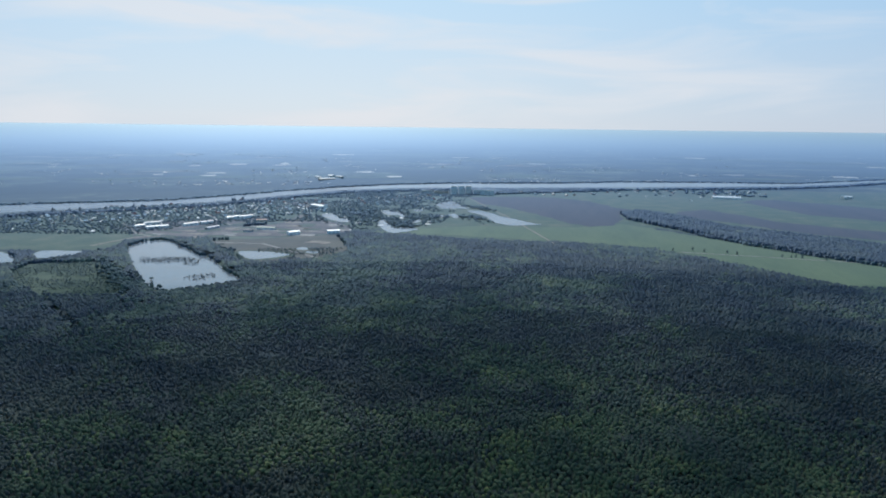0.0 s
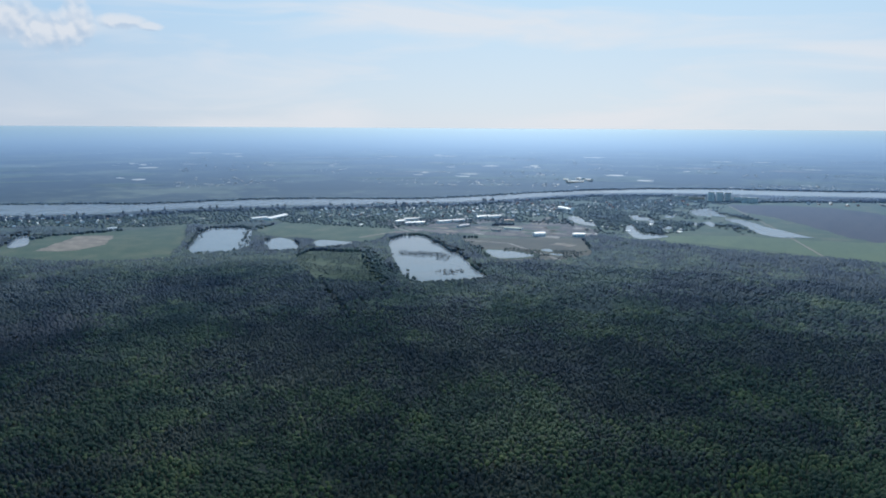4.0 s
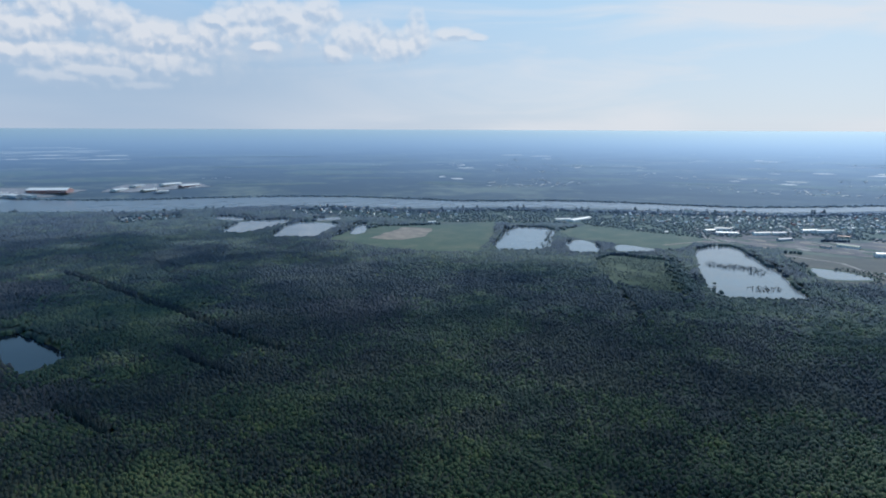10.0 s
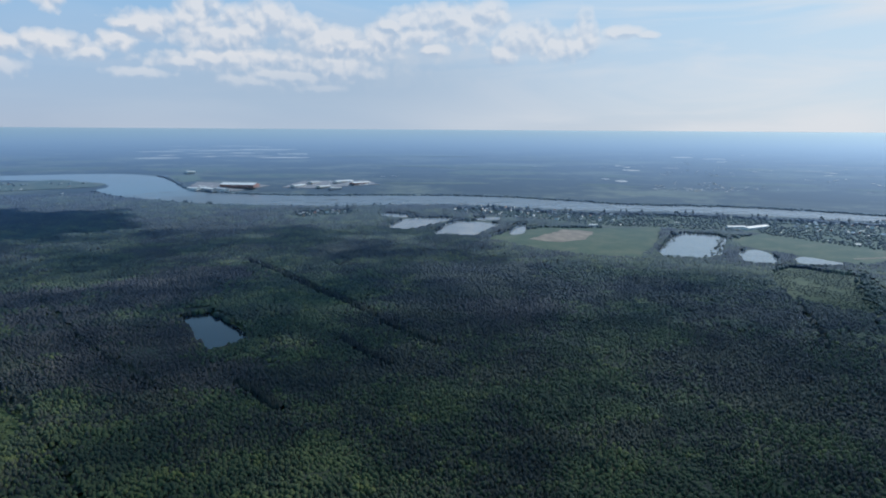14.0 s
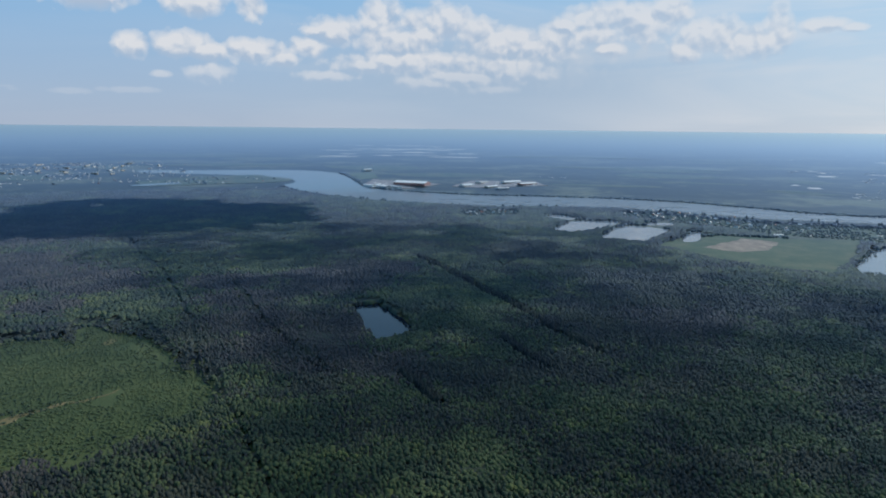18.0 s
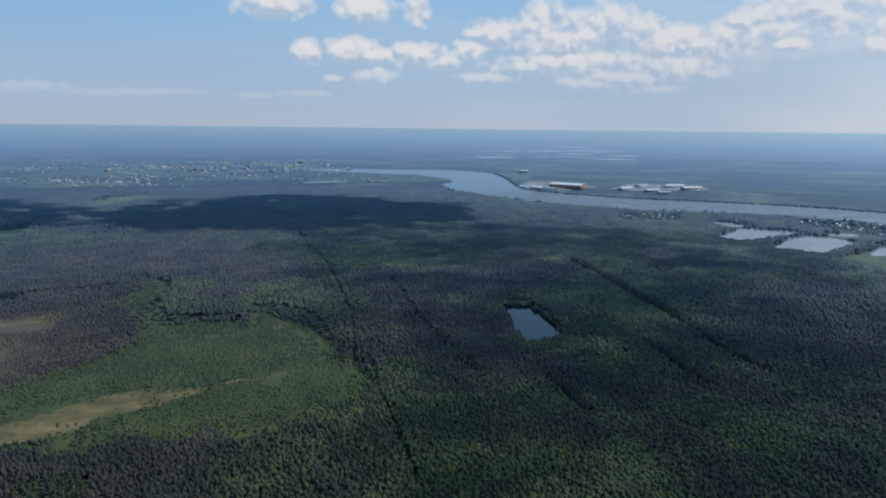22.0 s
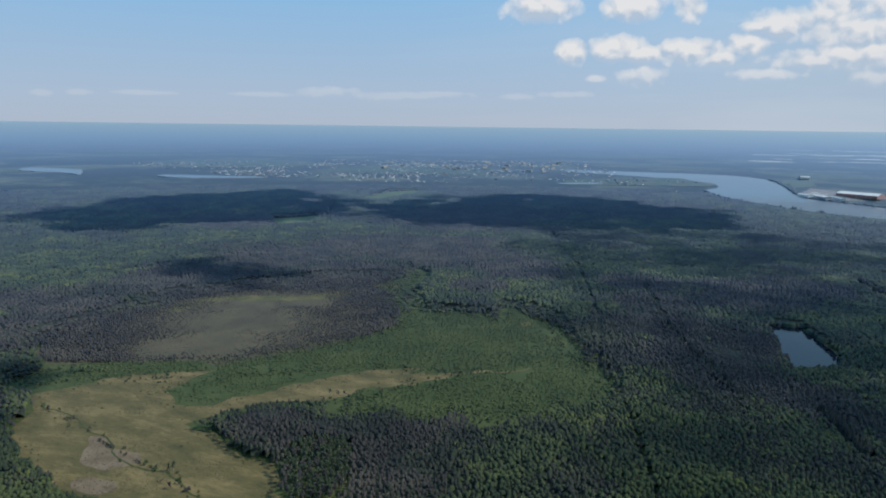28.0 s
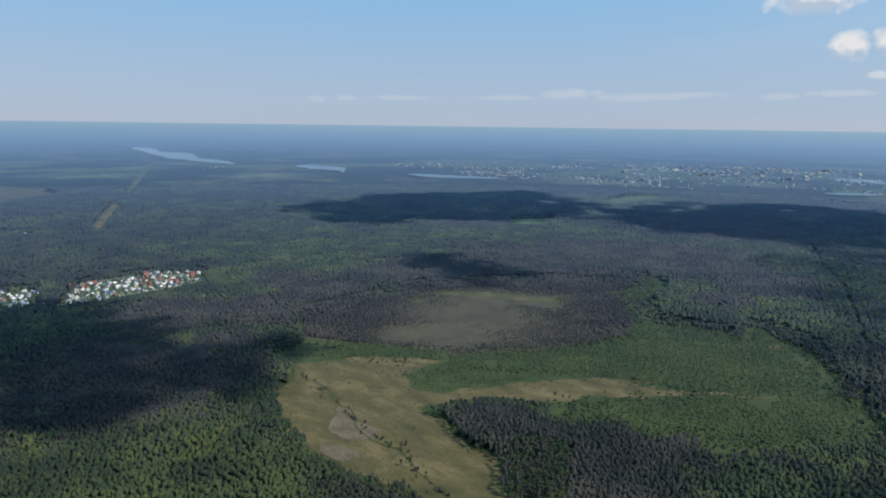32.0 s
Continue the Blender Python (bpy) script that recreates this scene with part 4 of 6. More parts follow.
def canopy():
    """The closed leaf roof between the crowns, broken at ditches, shores and clearings."""
    a = np.radians(np.arange(-30, 178.1, 0.62))
    d = [480.0]
    while d[-1] < 3500:
        d.append(d[-1] * 1.0108)
    d = np.array(d)
    dd, aa = np.meshgrid(d, a, indexing="ij")
    x, y = (-dd * np.sin(aa)).ravel(), (dd * np.cos(aa)).ravel()
    ok = wooded(x, y, 1.03, 0.6).reshape(dd.shape)
    h = 5.6 + 2.2 * value_noise(x, y, 31) + 1.6 * value_noise(x + 50, y, 11)
    inner = ok.copy()
    inner[1:-1, 1:-1] &= ok[:-2, 1:-1] & ok[2:, 1:-1] & ok[1:-1, :-2] & ok[1:-1, 2:]
    for p in SOFT_EDGES:
        h[inside(p, x, y)] *= 0.35
    h = np.where(inner.ravel(), h, h * 0.25 - 0.2)
    px, py, pz, s = on_land(x, y, h)
    idx = np.arange(len(x)).reshape(dd.shape)
    full = ok[:-1, :-1] & ok[1:, :-1] & ok[:-1, 1:] & ok[1:, 1:]
    q = np.stack([idx[:-1, :-1][full], idx[:-1, 1:][full], idx[1:, 1:][full], idx[1:, :-1][full]], 1)
    tris = np.concatenate([q[:, [0, 1, 2]], q[:, [0, 2, 3]]])
    ob = raw_object("forest_canopy", np.stack([px, py, pz], 1), tris, GAP_SHADE)
    return tagged(ob, "closed leaf canopy of the mixed forest", "forest", kind="stuff")


# the edge of a birch wood beside the bog, where single trees can be told apart
BIRCH_EDGE = [(-466, -388), (-504, -391), (-515, -351), (-464, -312), (-426, -306), (-408, -333)]
OPEN.append(BIRCH_EDGE)


def dome_shape(seed, sides=5):
    """A far crown: a rounded, ragged dome, leafy to the ground."""
    r = np.random.RandomState(seed)
    verts, tris = [(r.uniform(-0.1, 0.1), r.uniform(-0.1, 0.1), 1.0)], []
    for wide, high in ((0.30, 0.93), (0.50, 0.72), (0.46, 0.0)):
        for k in range(sides):
            a = 2 * np.pi * (k + r.uniform(-0.2, 0.2)) / sides
            w = wide * r.uniform(0.8, 1.2)
            verts.append((w * np.cos(a), w * np.sin(a), max(0.0, high + r.uniform(-0.04, 0.04) if high else 0.0)))
    tris = [(0, 1 + k, 1 + (k + 1) % sides) for k in range(sides)]
    for ring in (1, 1 + sides):
        for k in range(sides):
            n = (k + 1) % sides
            tris += [(ring + k, ring + sides + k, ring + sides + n), (ring + k, ring + sides + n, ring + n)]
    return np.array(verts), np.array(tris)


def tip_shape(seed):
    """The rounded top of a tree that stands out of the canopy."""
    verts, tris = dome_shape(seed)
    keep = [t for t in tris if max(t) < 11]
    return verts[:11], np.array(keep)


def cap_shape(seed):
    """The barest top of a far tree."""
    verts, tris = dome_shape(seed)
    return np.concatenate([verts[:1], verts[6:11]]), tris[:5]


TIPS = [tip_shape(90 + k) for k in range(6)]
CAPS = [cap_shape(110 + k) for k in range(6)]
SPECKS = [dome_shape(80 + k) for k in range(6)]
VILLAGES = [[(-1740, 1940), (-1650, 2200), (-1370, 2500), (-1250, 2690), (-1000, 2730), (-850, 2340), (-1010, 2150), (-1180, 2050), (-1390, 1920), (-1590, 1770)],
            [(-2540, 1030), (-2510, 1200), (-2340, 1300), (-2060, 1500), (-1930, 1340), (-2150, 1080), (-2380, 970)], [(-2520, 390), (-2560, 610), (-2440, 600), (-2390, 390)]]
OPEN += VILLAGES
MIXED = CONES[:1] + ROOF_CROWNS   # rounded pines with a few spruces between
SOFT_EDGES = [grown(HEATH, 38), grown(SCRUB, 22)]
canopy()
plant_woods(490, 760, 4.0, 0.86, MIXED, ROOF_CROWNS, ROOF_CROWNS, "")
plant_woods(760, 1100, 5.0, 1.0, MIXED, ROOF_CROWNS, ROOF_CROWNS, ", a little way off")
plant_woods(1100, 1500, 6.5, 1.15, TIPS, TIPS, TIPS, ", farther off")
plant_woods(1500, 2100, 8.0, 1.35, CAPS, CAPS, CAPS, ", far off")
plant_woods(2100, 3500, 11.5, 1.8, CAPS, CAPS, CAPS, ", towards the river")



def spots_in(poly, spacing, seed):
    """Jittered places on a grid within a polygon, row by row."""
    r = np.random.RandomState(seed)
    xs, ys = [p[0] for p in poly], [p[1] for p in poly]
    gx, gy = np.meshgrid(np.arange(min(xs), max(xs), spacing), np.arange(min(ys), max(ys), spacing))
    x = (gx + r.uniform(-0.42, 0.42, gx.shape) * spacing).ravel()
    y = (gy + r.uniform(-0.42, 0.42, gy.shape) * spacing).ravel()
    ok = inside(poly, x, y)
    return [(float(a), float(b)) for a, b in zip(x[ok], y[ok])]


def plant(poly, spacing, wide, tall, shapes, mat, name, label, category="trees", share=1.0, size=40.0, keep_off=()):
    xs, ys = [p[0] for p in poly], [p[1] for p in poly]
    gx, gy = np.meshgrid(np.arange(min(xs), max(xs), spacing), np.arange(min(ys), max(ys), spacing))
    x = (gx + rng.uniform(-0.5, 0.5, gx.shape) * spacing).ravel()
    y = (gy + rng.uniform(-0.5, 0.5, gy.shape) * spacing).ravel()
    ok = inside(poly, x, y) & (clumps(x, y, size) < share * 0.62 + 0.2 if share < 1 else True)
    x, y = x[ok], y[ok]
    for p in WATERS + list(keep_off):
        k = ~inside(p, x, y)
        x, y = x[k], y[k]
    n = len(x)
    ob = scatter_mesh(name, shapes, x, y, rng.uniform(*wide, n), rng.uniform(*tall, n), mat)
    return tagged(ob, label, category, kind="stuff") if ob else None


plant(BELT, 8.5, (10, 14), (11, 14), SPECKS, CONIFER, "tree_belt", "dark spruce belt between the fields")
plant(SCRUB, 4.4, (2.6, 5.4), (0.8, 2.6), FAR_CROWNS, BUSH, "scrub", "bright green birch scrub", "scrub", 0.9, 28, [BOG_POLY])

plant(BOG_POLY, 4.2, (0.9, 2.2), (0.3, 0.9), SPARSE, BARE_WOOD, "bog_shrubs", "low grey-brown shrubs on the bog", "shrubs", 0.42, 30)
plant(TUSSOCKS, 4.6, (2.0, 4.4), (0.7, 2.4), FAR_CROWNS, BUSH, "scrub", "green willow and birch scrub in the bog", "scrub", 0.8, 22)

def heath_growth():
    """Leafless young trees on the heath, taller and closer towards the woods round it."""
    spots = np.array(spots_in(grown(HEATH, 10), 3.9, 21))
    x, y = spots[:, 0], spots[:, 1]
    open_share = stands([(-790, -735, 115), (-880, -790, 80), (-700, -690, 75), (-940, -730, 55), (-650, -730, 45)], x, y)
    wild = 1 - open_share + 0.5 * (clumps(x, y, 36) - 0.5)
    keep = rng.rand(len(x)) < 0.12 + 1.0 * wild
    for p in (BOG_POLY, SCRUB):
        keep &= ~inside(p, x, y) | (rng.rand(len(x)) < 0.12)
    x, y, wild = x[keep], y[keep], np.clip(wild[keep], 0, 1.1)
    tall = (0.5 + 6.5 * wild ** 1.6) * rng.uniform(0.6, 1.2, len(x))
    ob = scatter_mesh("heath_trees", SPARSE, x, y, (1.4 + 3.0 * wild) * rng.uniform(0.8, 1.2, len(x)), tall, BARE_WOOD)
    tagged(ob, "leafless grey-brown young trees and shrubs on the heath", "trees", kind="stuff")


heath_growth()
sheet("birch_floor", BIRCH_EDGE, SCRUB_GROUND, 0.1, "grassy floor under thin birches", "ground")
plant(MEADOW_B, 6.0, (3, 6), (1.5, 4), FAR_CROWNS, BIRCH, "scrub", "green scrub in a rough clearing", "scrub", 0.8, 45)

# ---- trees and bushes that stand by themselves ----
def lathe(bm, rings, sides=7, at=(0, 0)):
    """A tapered round body through rings of (height, radius, dx, dy)."""
    rows = []
    for h, r, dx, dy in rings:
        rows.append([bm.verts.new((at[0] + dx + r * math.cos(2 * math.pi * k / sides), at[1] + dy + r * math.sin(2 * math.pi * k / sides), h)) for k in range(sides)])
    for a, b in zip(rows, rows[1:]):
        for k in range(sides):
            bm.faces.new((a[k], a[(k + 1) % sides], b[(k + 1) % sides], b[k]))
    bm.faces.new(rows[-1])
    bm.faces.new(rows[0][::-1])


def leafy_crown(rnd, radius, low, high, lumps):
    """Leaf clumps round the limbs, with gaps and an uneven outline."""
    bm = bmesh.new()
    for _ in range(lumps):
        z = rnd.uniform(low, high)
        reach = radius * (1 - 0.6 * abs((z - low) / (high - low) - 0.4))
        a, d = rnd.uniform(0, 6.28), reach * math.sqrt(rnd.random()) * 0.8
        s = radius * rnd.uniform(0.28, 0.5)
        m = Matrix.Translation((d * math.cos(a), d * math.sin(a), z)) @ Euler((rnd.random() * 3, rnd.random() * 3, 0)).to_matrix().to_4x4() @ Matrix.Diagonal((s, s * rnd.uniform(0.6, 1), s * rnd.uniform(0.6, 1), 1))
        bmesh.ops.create_icosphere(bm, subdivisions=1, radius=1.0, matrix=m)
    for v in bm.verts:
        v.co += Vector((rnd.uniform(-1, 1), rnd.uniform(-1, 1), rnd.uniform(-1, 1))) * radius * 0.1
    return bm


def make_tree(name, seed, height, radius, bark, leaves, lumps=9, low=0.35, label="", category="tree"):
    rnd = random.Random(seed)
    tree = new(name)
    bm = bmesh.new()
    lean = rnd.uniform(-0.4, 0.4)
    lathe(bm, [(-0.3, 0.26, 0, 0), (height * 0.3, 0.2, lean * 0.3, 0), (height * 0.65, 0.13, lean, lean * 0.4), (height * 0.9, 0.05, lean * 1.2, lean * 0.6)], 6)
    for k in range(4):
        a, h = rnd.uniform(0, 6.28), height * rnd.uniform(low, 0.7)
        lathe(bm, [(h, 0.08, 0, 0), (h + height * 0.06, 0.06, radius * 0.35 * math.cos(a), radius * 0.35 * math.sin(a)), (h + height * 0.13, 0.03, radius * 0.7 * math.cos(a), radius * 0.7 * math.sin(a))], 4)
    part("trunk", bm, bark, tree)
    part("crown", leafy_crown(rnd, radius, height * low, height * 0.95, lumps), leaves, tree)
    return tagged(tree, label, category)


def set_down(proto, x, y, turn=0.0, size=1.0, h=0.0):
    """A copy of a thing standing on the land."""
    a, b, c, s = [float(v) for v in on_land(x, y, h)]
    return copy_thing(proto, pose(a, b, c, 0, 0, turn) @ Matrix.Diagonal((s * size, s * size, s * size, 1)))


def retire(protos):
    """Take the patterns away once their copies stand."""
    for p in protos:
        for o in list(p.children_recursive) + [p]:
            bpy.data.objects.remove(o)


birches = [make_tree("birch_tree", 100 + k, 11 + k % 3, 2.6, BARK, BARE_WOOD if k < 1 else BIRCH, 13, 0.35,
                     "slender birch with a white trunk and bare grey twigs" if k < 1 else "slender birch with a white trunk and green leaves") for k in range(5)]
rnd = random.Random(7)
for x, y in spots_in(BIRCH_EDGE, 5.0, 3)[:300]:
    tree = set_down(birches[min(4, int(rnd.random() ** 1.3 * 5))], x, y, rnd.uniform(0, 360), rnd.uniform(0.8, 1.2))
    tree["group"] = "birches beside the bog"
for x, y in [(-402, -462), (-404, -458), (-610, -438), (-614, -430), (-618, -424), (-380, -436), (-372, -408)]:
    set_down(birches[rnd.randrange(3)], x, y, rnd.uniform(0, 360), rnd.uniform(0.5, 0.8))
retire(birches)

bushes = [make_tree("bush", 140 + k, 2.4, 1.7, DARK_BARK, BUSH if k % 2 else BARE_WOOD, 7, 0.1,
                    "low green willow bush on the bog" if k % 2 else "low leafless grey bush on the bog", "bush") for k in range(4)]
CHANNEL = [(-445, -702), (-432, -644), (-420, -586), (-410, -534), (-400, -488), (-396, -450), (-384, -415), (-373, -369)]
for a, b in zip(CHANNEL, CHANNEL[1:]):
    for k in range(9):
        t = rnd.random()
        ob = set_down(bushes[rnd.randrange(4)], a[0] + (b[0] - a[0]) * t + rnd.gauss(0, 3), a[1] + (b[1] - a[1]) * t + rnd.gauss(0, 3), rnd.uniform(0, 360), rnd.uniform(0.6, 1.5))
        ob["group"] = "bushes along the bog channel"
for x, y in spots_in(BOG_POLY, 26, 5):
    if rnd.random() < 0.4:
        set_down(bushes[rnd.randrange(4)], x, y, rnd.uniform(0, 360), rnd.uniform(0.3, 0.7))["group"] = "bushes on the bog"
retire(bushes)

oaks = [make_tree("tree", 170 + k, 15, 5.0, DARK_BARK, BIRCH if k else CONIFER, 12, 0.25, "tall rounded tree standing by itself" if k else "tall dark spruce standing by itself") for k in range(4)]
for x, y in [(305, 1815), (330, 1795), (385, 1795), (405, 1785), (505, 1770), (525, 1770), (535, 1768), (550, 1770), (600, 1760), (255, 1800)]:
    set_down(oaks[rnd.randrange(4)], x, y, rnd.uniform(0, 360), rnd.uniform(0.5, 0.8))["group"] = "trees along the field track"
for a, b in zip(NEAR_BANK[12:28], NEAR_BANK[13:29]):
    for k in range(5):
        t = rnd.random()
        x, y = a[0] + (b[0] - a[0]) * t, a[1] + (b[1] - a[1]) * t
        d = math.hypot(x, y)
        set_down(oaks[rnd.randrange(4)], x * 0.968, y * 0.968, rnd.uniform(0, 360), rnd.uniform(0.8, 1.35))["group"] = "tall riverside trees"
retire(oaks)

# reeds drowned in the big pond, and trees on its dykes
def dab(name, spots, wide, tall, shapes, mat, label, category="trees"):
    xs, ys = np.array([p[0] for p in spots], float), np.array([p[1] for p in spots], float)
    n = len(xs)
    return tagged(scatter_mesh(name, shapes, xs, ys, rng.uniform(*wide, n), rng.uniform(*tall, n), mat), label, category, kind="stuff")


def along(line, n, spread, seed):
    r = np.random.RandomState(seed)
    res = []
    for a, b in zip(line, line[1:]):
        for t in r.rand(int(n)):
            res.append((a[0] + (b[0] - a[0]) * t + r.normal(0, spread), a[1] + (b[1] - a[1]) * t + r.normal(0, spread)))
    return res


def dry(spots, before=1.03):
    """Those places that neither stand in water nor hide a shore behind them."""
    x, y = np.array(spots, float).T
    keep = np.ones(len(x), bool)
    for w in WATERS:
        for m in (1.0, 1.0 + (before - 1.0) / 2, before):
            keep &= ~inside(w, x * m, y * m)
    return list(zip(x[keep], y[keep]))


for patch in ([(-960, 1400), (-930, 1350), (-860, 1350), (-800, 1350), (-790, 1400), (-860, 1425)], [(-755, 1225), (-720, 1210), (-690, 1250), (-715, 1285)]):
    tufts = [p for p in spots_in(patch, 6.5, 1) if float(clumps(np.array(p[0]), np.array(p[1]), 22.0)) > 0.42]
    dab("reeds", tufts, (3.0, 6.0), (2.0, 5.0), SPARSE, REED, "loose patch of drowned reeds in the big pond", "reeds")
dab("dyke_trees", along([(-1090, 1440), (-930, 1255), (-800, 1130), (-735, 1085)], 120, 14, 3), (8, 12), (7, 11), CROWNS, BIRCH, "dark trees on the dyke of the big pond")
dab("dyke_trees", dry(along([(-875, 1570), (-770, 1460), (-660, 1340), (-590, 1255)], 90, 12, 4), 1.0), (8, 12), (6, 10), CROWNS, BIRCH, "dark trees on the dyke of the big pond")
dab("dyke_trees", along([(-965, 1585), (-945, 1560)], 14, 8, 5), (8, 12), (7, 11), CROWNS, CONIFER, "clump of trees jutting into the big pond")
dab("pond_trees", along([(-1290, 1190), (-1365, 1080)], 40, 5, 6) + along([(-1290, 1190), (-1560, 1490)], 50, 7, 7) + along([(-1365, 1080), (-1660, 1390)], 45, 5, 8),
    (5, 9), (2.5, 5), CROWNS, BIRCH, "trees and bushes round the rectangular pond")
dab("pond_trees", along([(-1230, 1215), (-1150, 1310), (-1090, 1445)], 60, 4, 9), (5, 8), (2, 5), CROWNS, BIRCH, "row of reeds and bushes below the meadow ponds")
dab("lagoon_trees", dry(along([(-870, 2230), (-690, 2060), (-560, 2250), (-640, 2440), (-760, 2330), (-640, 2200)], 70, 28, 10) + along([(-480, 2030), (-560, 2100), (-440, 2300), (-330, 2330), (-220, 2170)], 60, 22, 11)
    + along([(-540, 2730), (-400, 2660), (-280, 2540)], 50, 14, 12)), (10, 18), (4, 8), CROWNS, BIRCH, "willows on the islets between the lagoons")
for bank_line, seed, label in ((NEAR_BANK, 20, "trees along the near river bank"), (FAR_BANK, 21, "trees along the far river bank")):
    push = 0.957 if seed == 20 else 1.014
    line = [(x * push, y * push) for x, y in bank_line[1:30]]
    dab("riverside_trees", dry(along(line, 95, 14 if seed == 20 else 12, seed), 1.0), (8, 20), (4, 10) if seed == 20 else (3, 7), SPECKS, CONIFER if seed == 20 else BIRCH, label)

for k, (line, wide) in enumerate(DITCHES[:4]):
    push = (1.0 + 0.62 * wide / 1000.0)
    row = along([(x * push, y * push) for x, y in line], 60, 2.6, 120 + k)
    dab("spruce_row", dry(row, 1.0), (4.5, 7.0), (13, 18) if k in (0, 1, 3) else (11, 14), CONES, CONIFER, "row of tall dark spruces along a forest ditch")
rim = BOG_POLY + BOG_POLY[:1]
dab("bog_edge_shrubs", along(rim, 6, 6, 13), (1.6, 2.8), (0.5, 1.4), CROWNS, BUSH, "green shrubs round the edge of the bog", "shrubs")
dab("bog_edge_shrubs", along(rim, 9, 9, 14), (1.2, 2.4), (0.6, 1.8), SPARSE, BARE_WOOD, "leafless shrubs round the edge of the bog", "shrubs")
rim = SCRUB + SCRUB[:1]
dab("scrub_edge", along(rim, 22, 9, 16), (3, 6), (1.5, 5.0), FAR_CROWNS, BIRCH, "young birches round the scrubland", "shrubs")
pit_spots = dry(spots_in([(-925, 1640), (-780, 1560), (-660, 1600), (-560, 1640), (-550, 1530), (-595, 1480), (-685, 1425), (-745, 1435)], 9, 17), 1.02)
pit_spots = [p for p in pit_spots if float(clumps(np.array(p[0]), np.array(p[1]), 60.0)) > 0.42]
dab("pit_bushes", pit_spots, (4, 7), (2, 5), CROWNS, BIRCH, "bushes round the flooded gravel pits", "bushes")

# ---- tracks and roads ----
for line, wide, mat, label in (([(-1340, 1885), (-1175, 1710), (-1120, 1685)], 9, TRACK, "pale gravel road to the industrial yard"),
                               ([(-1205, 2155), (-1065, 1980), (-1015, 1940)], 8, TRACK, "pale gravel road through the yard"),
                               ([(-1170, 1510), (-1145, 1670), (-1045, 1700), (-925, 1610)], 8, SAND, "sandy track round the big pond"),
                               ([(-905, 1635), (-775, 1645), (-680, 1575), (-585, 1505), (-495, 1415)], 8, TRACK, "pale haul road beside the gravel pit"),
                               ([(-800, 1880), (-615, 1870)], 8, TRACK, "pale haul road across the yard"),
                               ([(-1000, 1900), (-825, 1855), (-725, 1885)], 8, TRACK, "pale haul road across the yard"),
                               ([(270, 1790), (400, 1775), (600, 1755), (900, 1700)], 5, TRACK, "pale field track along the tree line"),
                               ([(-280, -1195), (-330, -1315), (-490, -1715)], 7, TRACK, "grey road past the allotments"),
                               ([(-2400, 900), (-1950, 1330), (-1650, 1640)], 8, TRACK, "road behind the fish ponds"),
                               ([(-435, 2960), (-200, 2330), (-40, 1840)], 5, SAND, "worn track across the green field")):
    ribbon("road", line, wide, mat, 0.32, label, "road")
ribbon("bog_channel", CHANNEL, 1.8, SCRUB_GROUND, 0.24, "narrow dark drainage channel in the bog", "ditch", 5.0, sway=26.0)
# ditch ribbons in a near-black colour that paints the shade between the trees
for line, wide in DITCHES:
    ribbon("forest_ditch", line, wide, DITCH_SHADE, 0.05, "straight ditch cut through the forest, tree shade painted dark", "ditch", 15.0)

# ---- houses ----
def box(bm, x0, x1, y0, y1, z0, z1):
    v = [bm.verts.new(p) for p in ((x0, y0, z0), (x1, y0, z0), (x1, y1, z0), (x0, y1, z0), (x0, y0, z1), (x1, y0, z1), (x1, y1, z1), (x0, y1, z1))]
    for f in ((3, 2, 1, 0), (4, 5, 6, 7), (0, 1, 5, 4), (1, 2, 6, 5), (2, 3, 7, 6), (3, 0, 4, 7)):
        bm.faces.new([v[k] for k in f])


def gable_body(bm, l, w, h, rise):
    """Walls with two gables, the ridge along x."""
    a, b = l / 2, w / 2
    v = [bm.verts.new(p) for p in ((-a, -b, -0.3), (a, -b, -0.3), (a, b, -0.3), (-a, b, -0.3), (-a, -b, h), (a, -b, h), (a, b, h), (-a, b, h), (-a, 0, h + rise), (a, 0, h + rise))]
    for f in ((3, 2, 1, 0), (0, 1, 5, 4), (2, 3, 7, 6), (1, 2, 6, 9, 5), (3, 0, 4, 8, 7), (4, 5, 9, 8), (6, 7, 8, 9)):
        bm.faces.new([v[k] for k in f])


def gable_roof(bm, l, w, h, rise, over=0.5, thick=0.22):
    a, b = l / 2 + over, w / 2 + over
    drop = rise * over / (w / 2)
    for s in (-1, 1):
        p = [(-a, s * b, h - drop), (a, s * b, h - drop), (a, 0, h + rise), (-a, 0, h + rise)]
        lo = [bm.verts.new((x, y, z + 0.03)) for x, y, z in p]
        hi = [bm.verts.new((x, y, z + thick)) for x, y, z in p]
        bm.faces.new(hi)
        bm.faces.new(lo[::-1])
        for k in range(4):
            bm.faces.new((lo[k], lo[(k + 1) % 4], hi[(k + 1) % 4], hi[k]))
    bmesh.ops.recalc_face_normals(bm, faces=bm.faces)


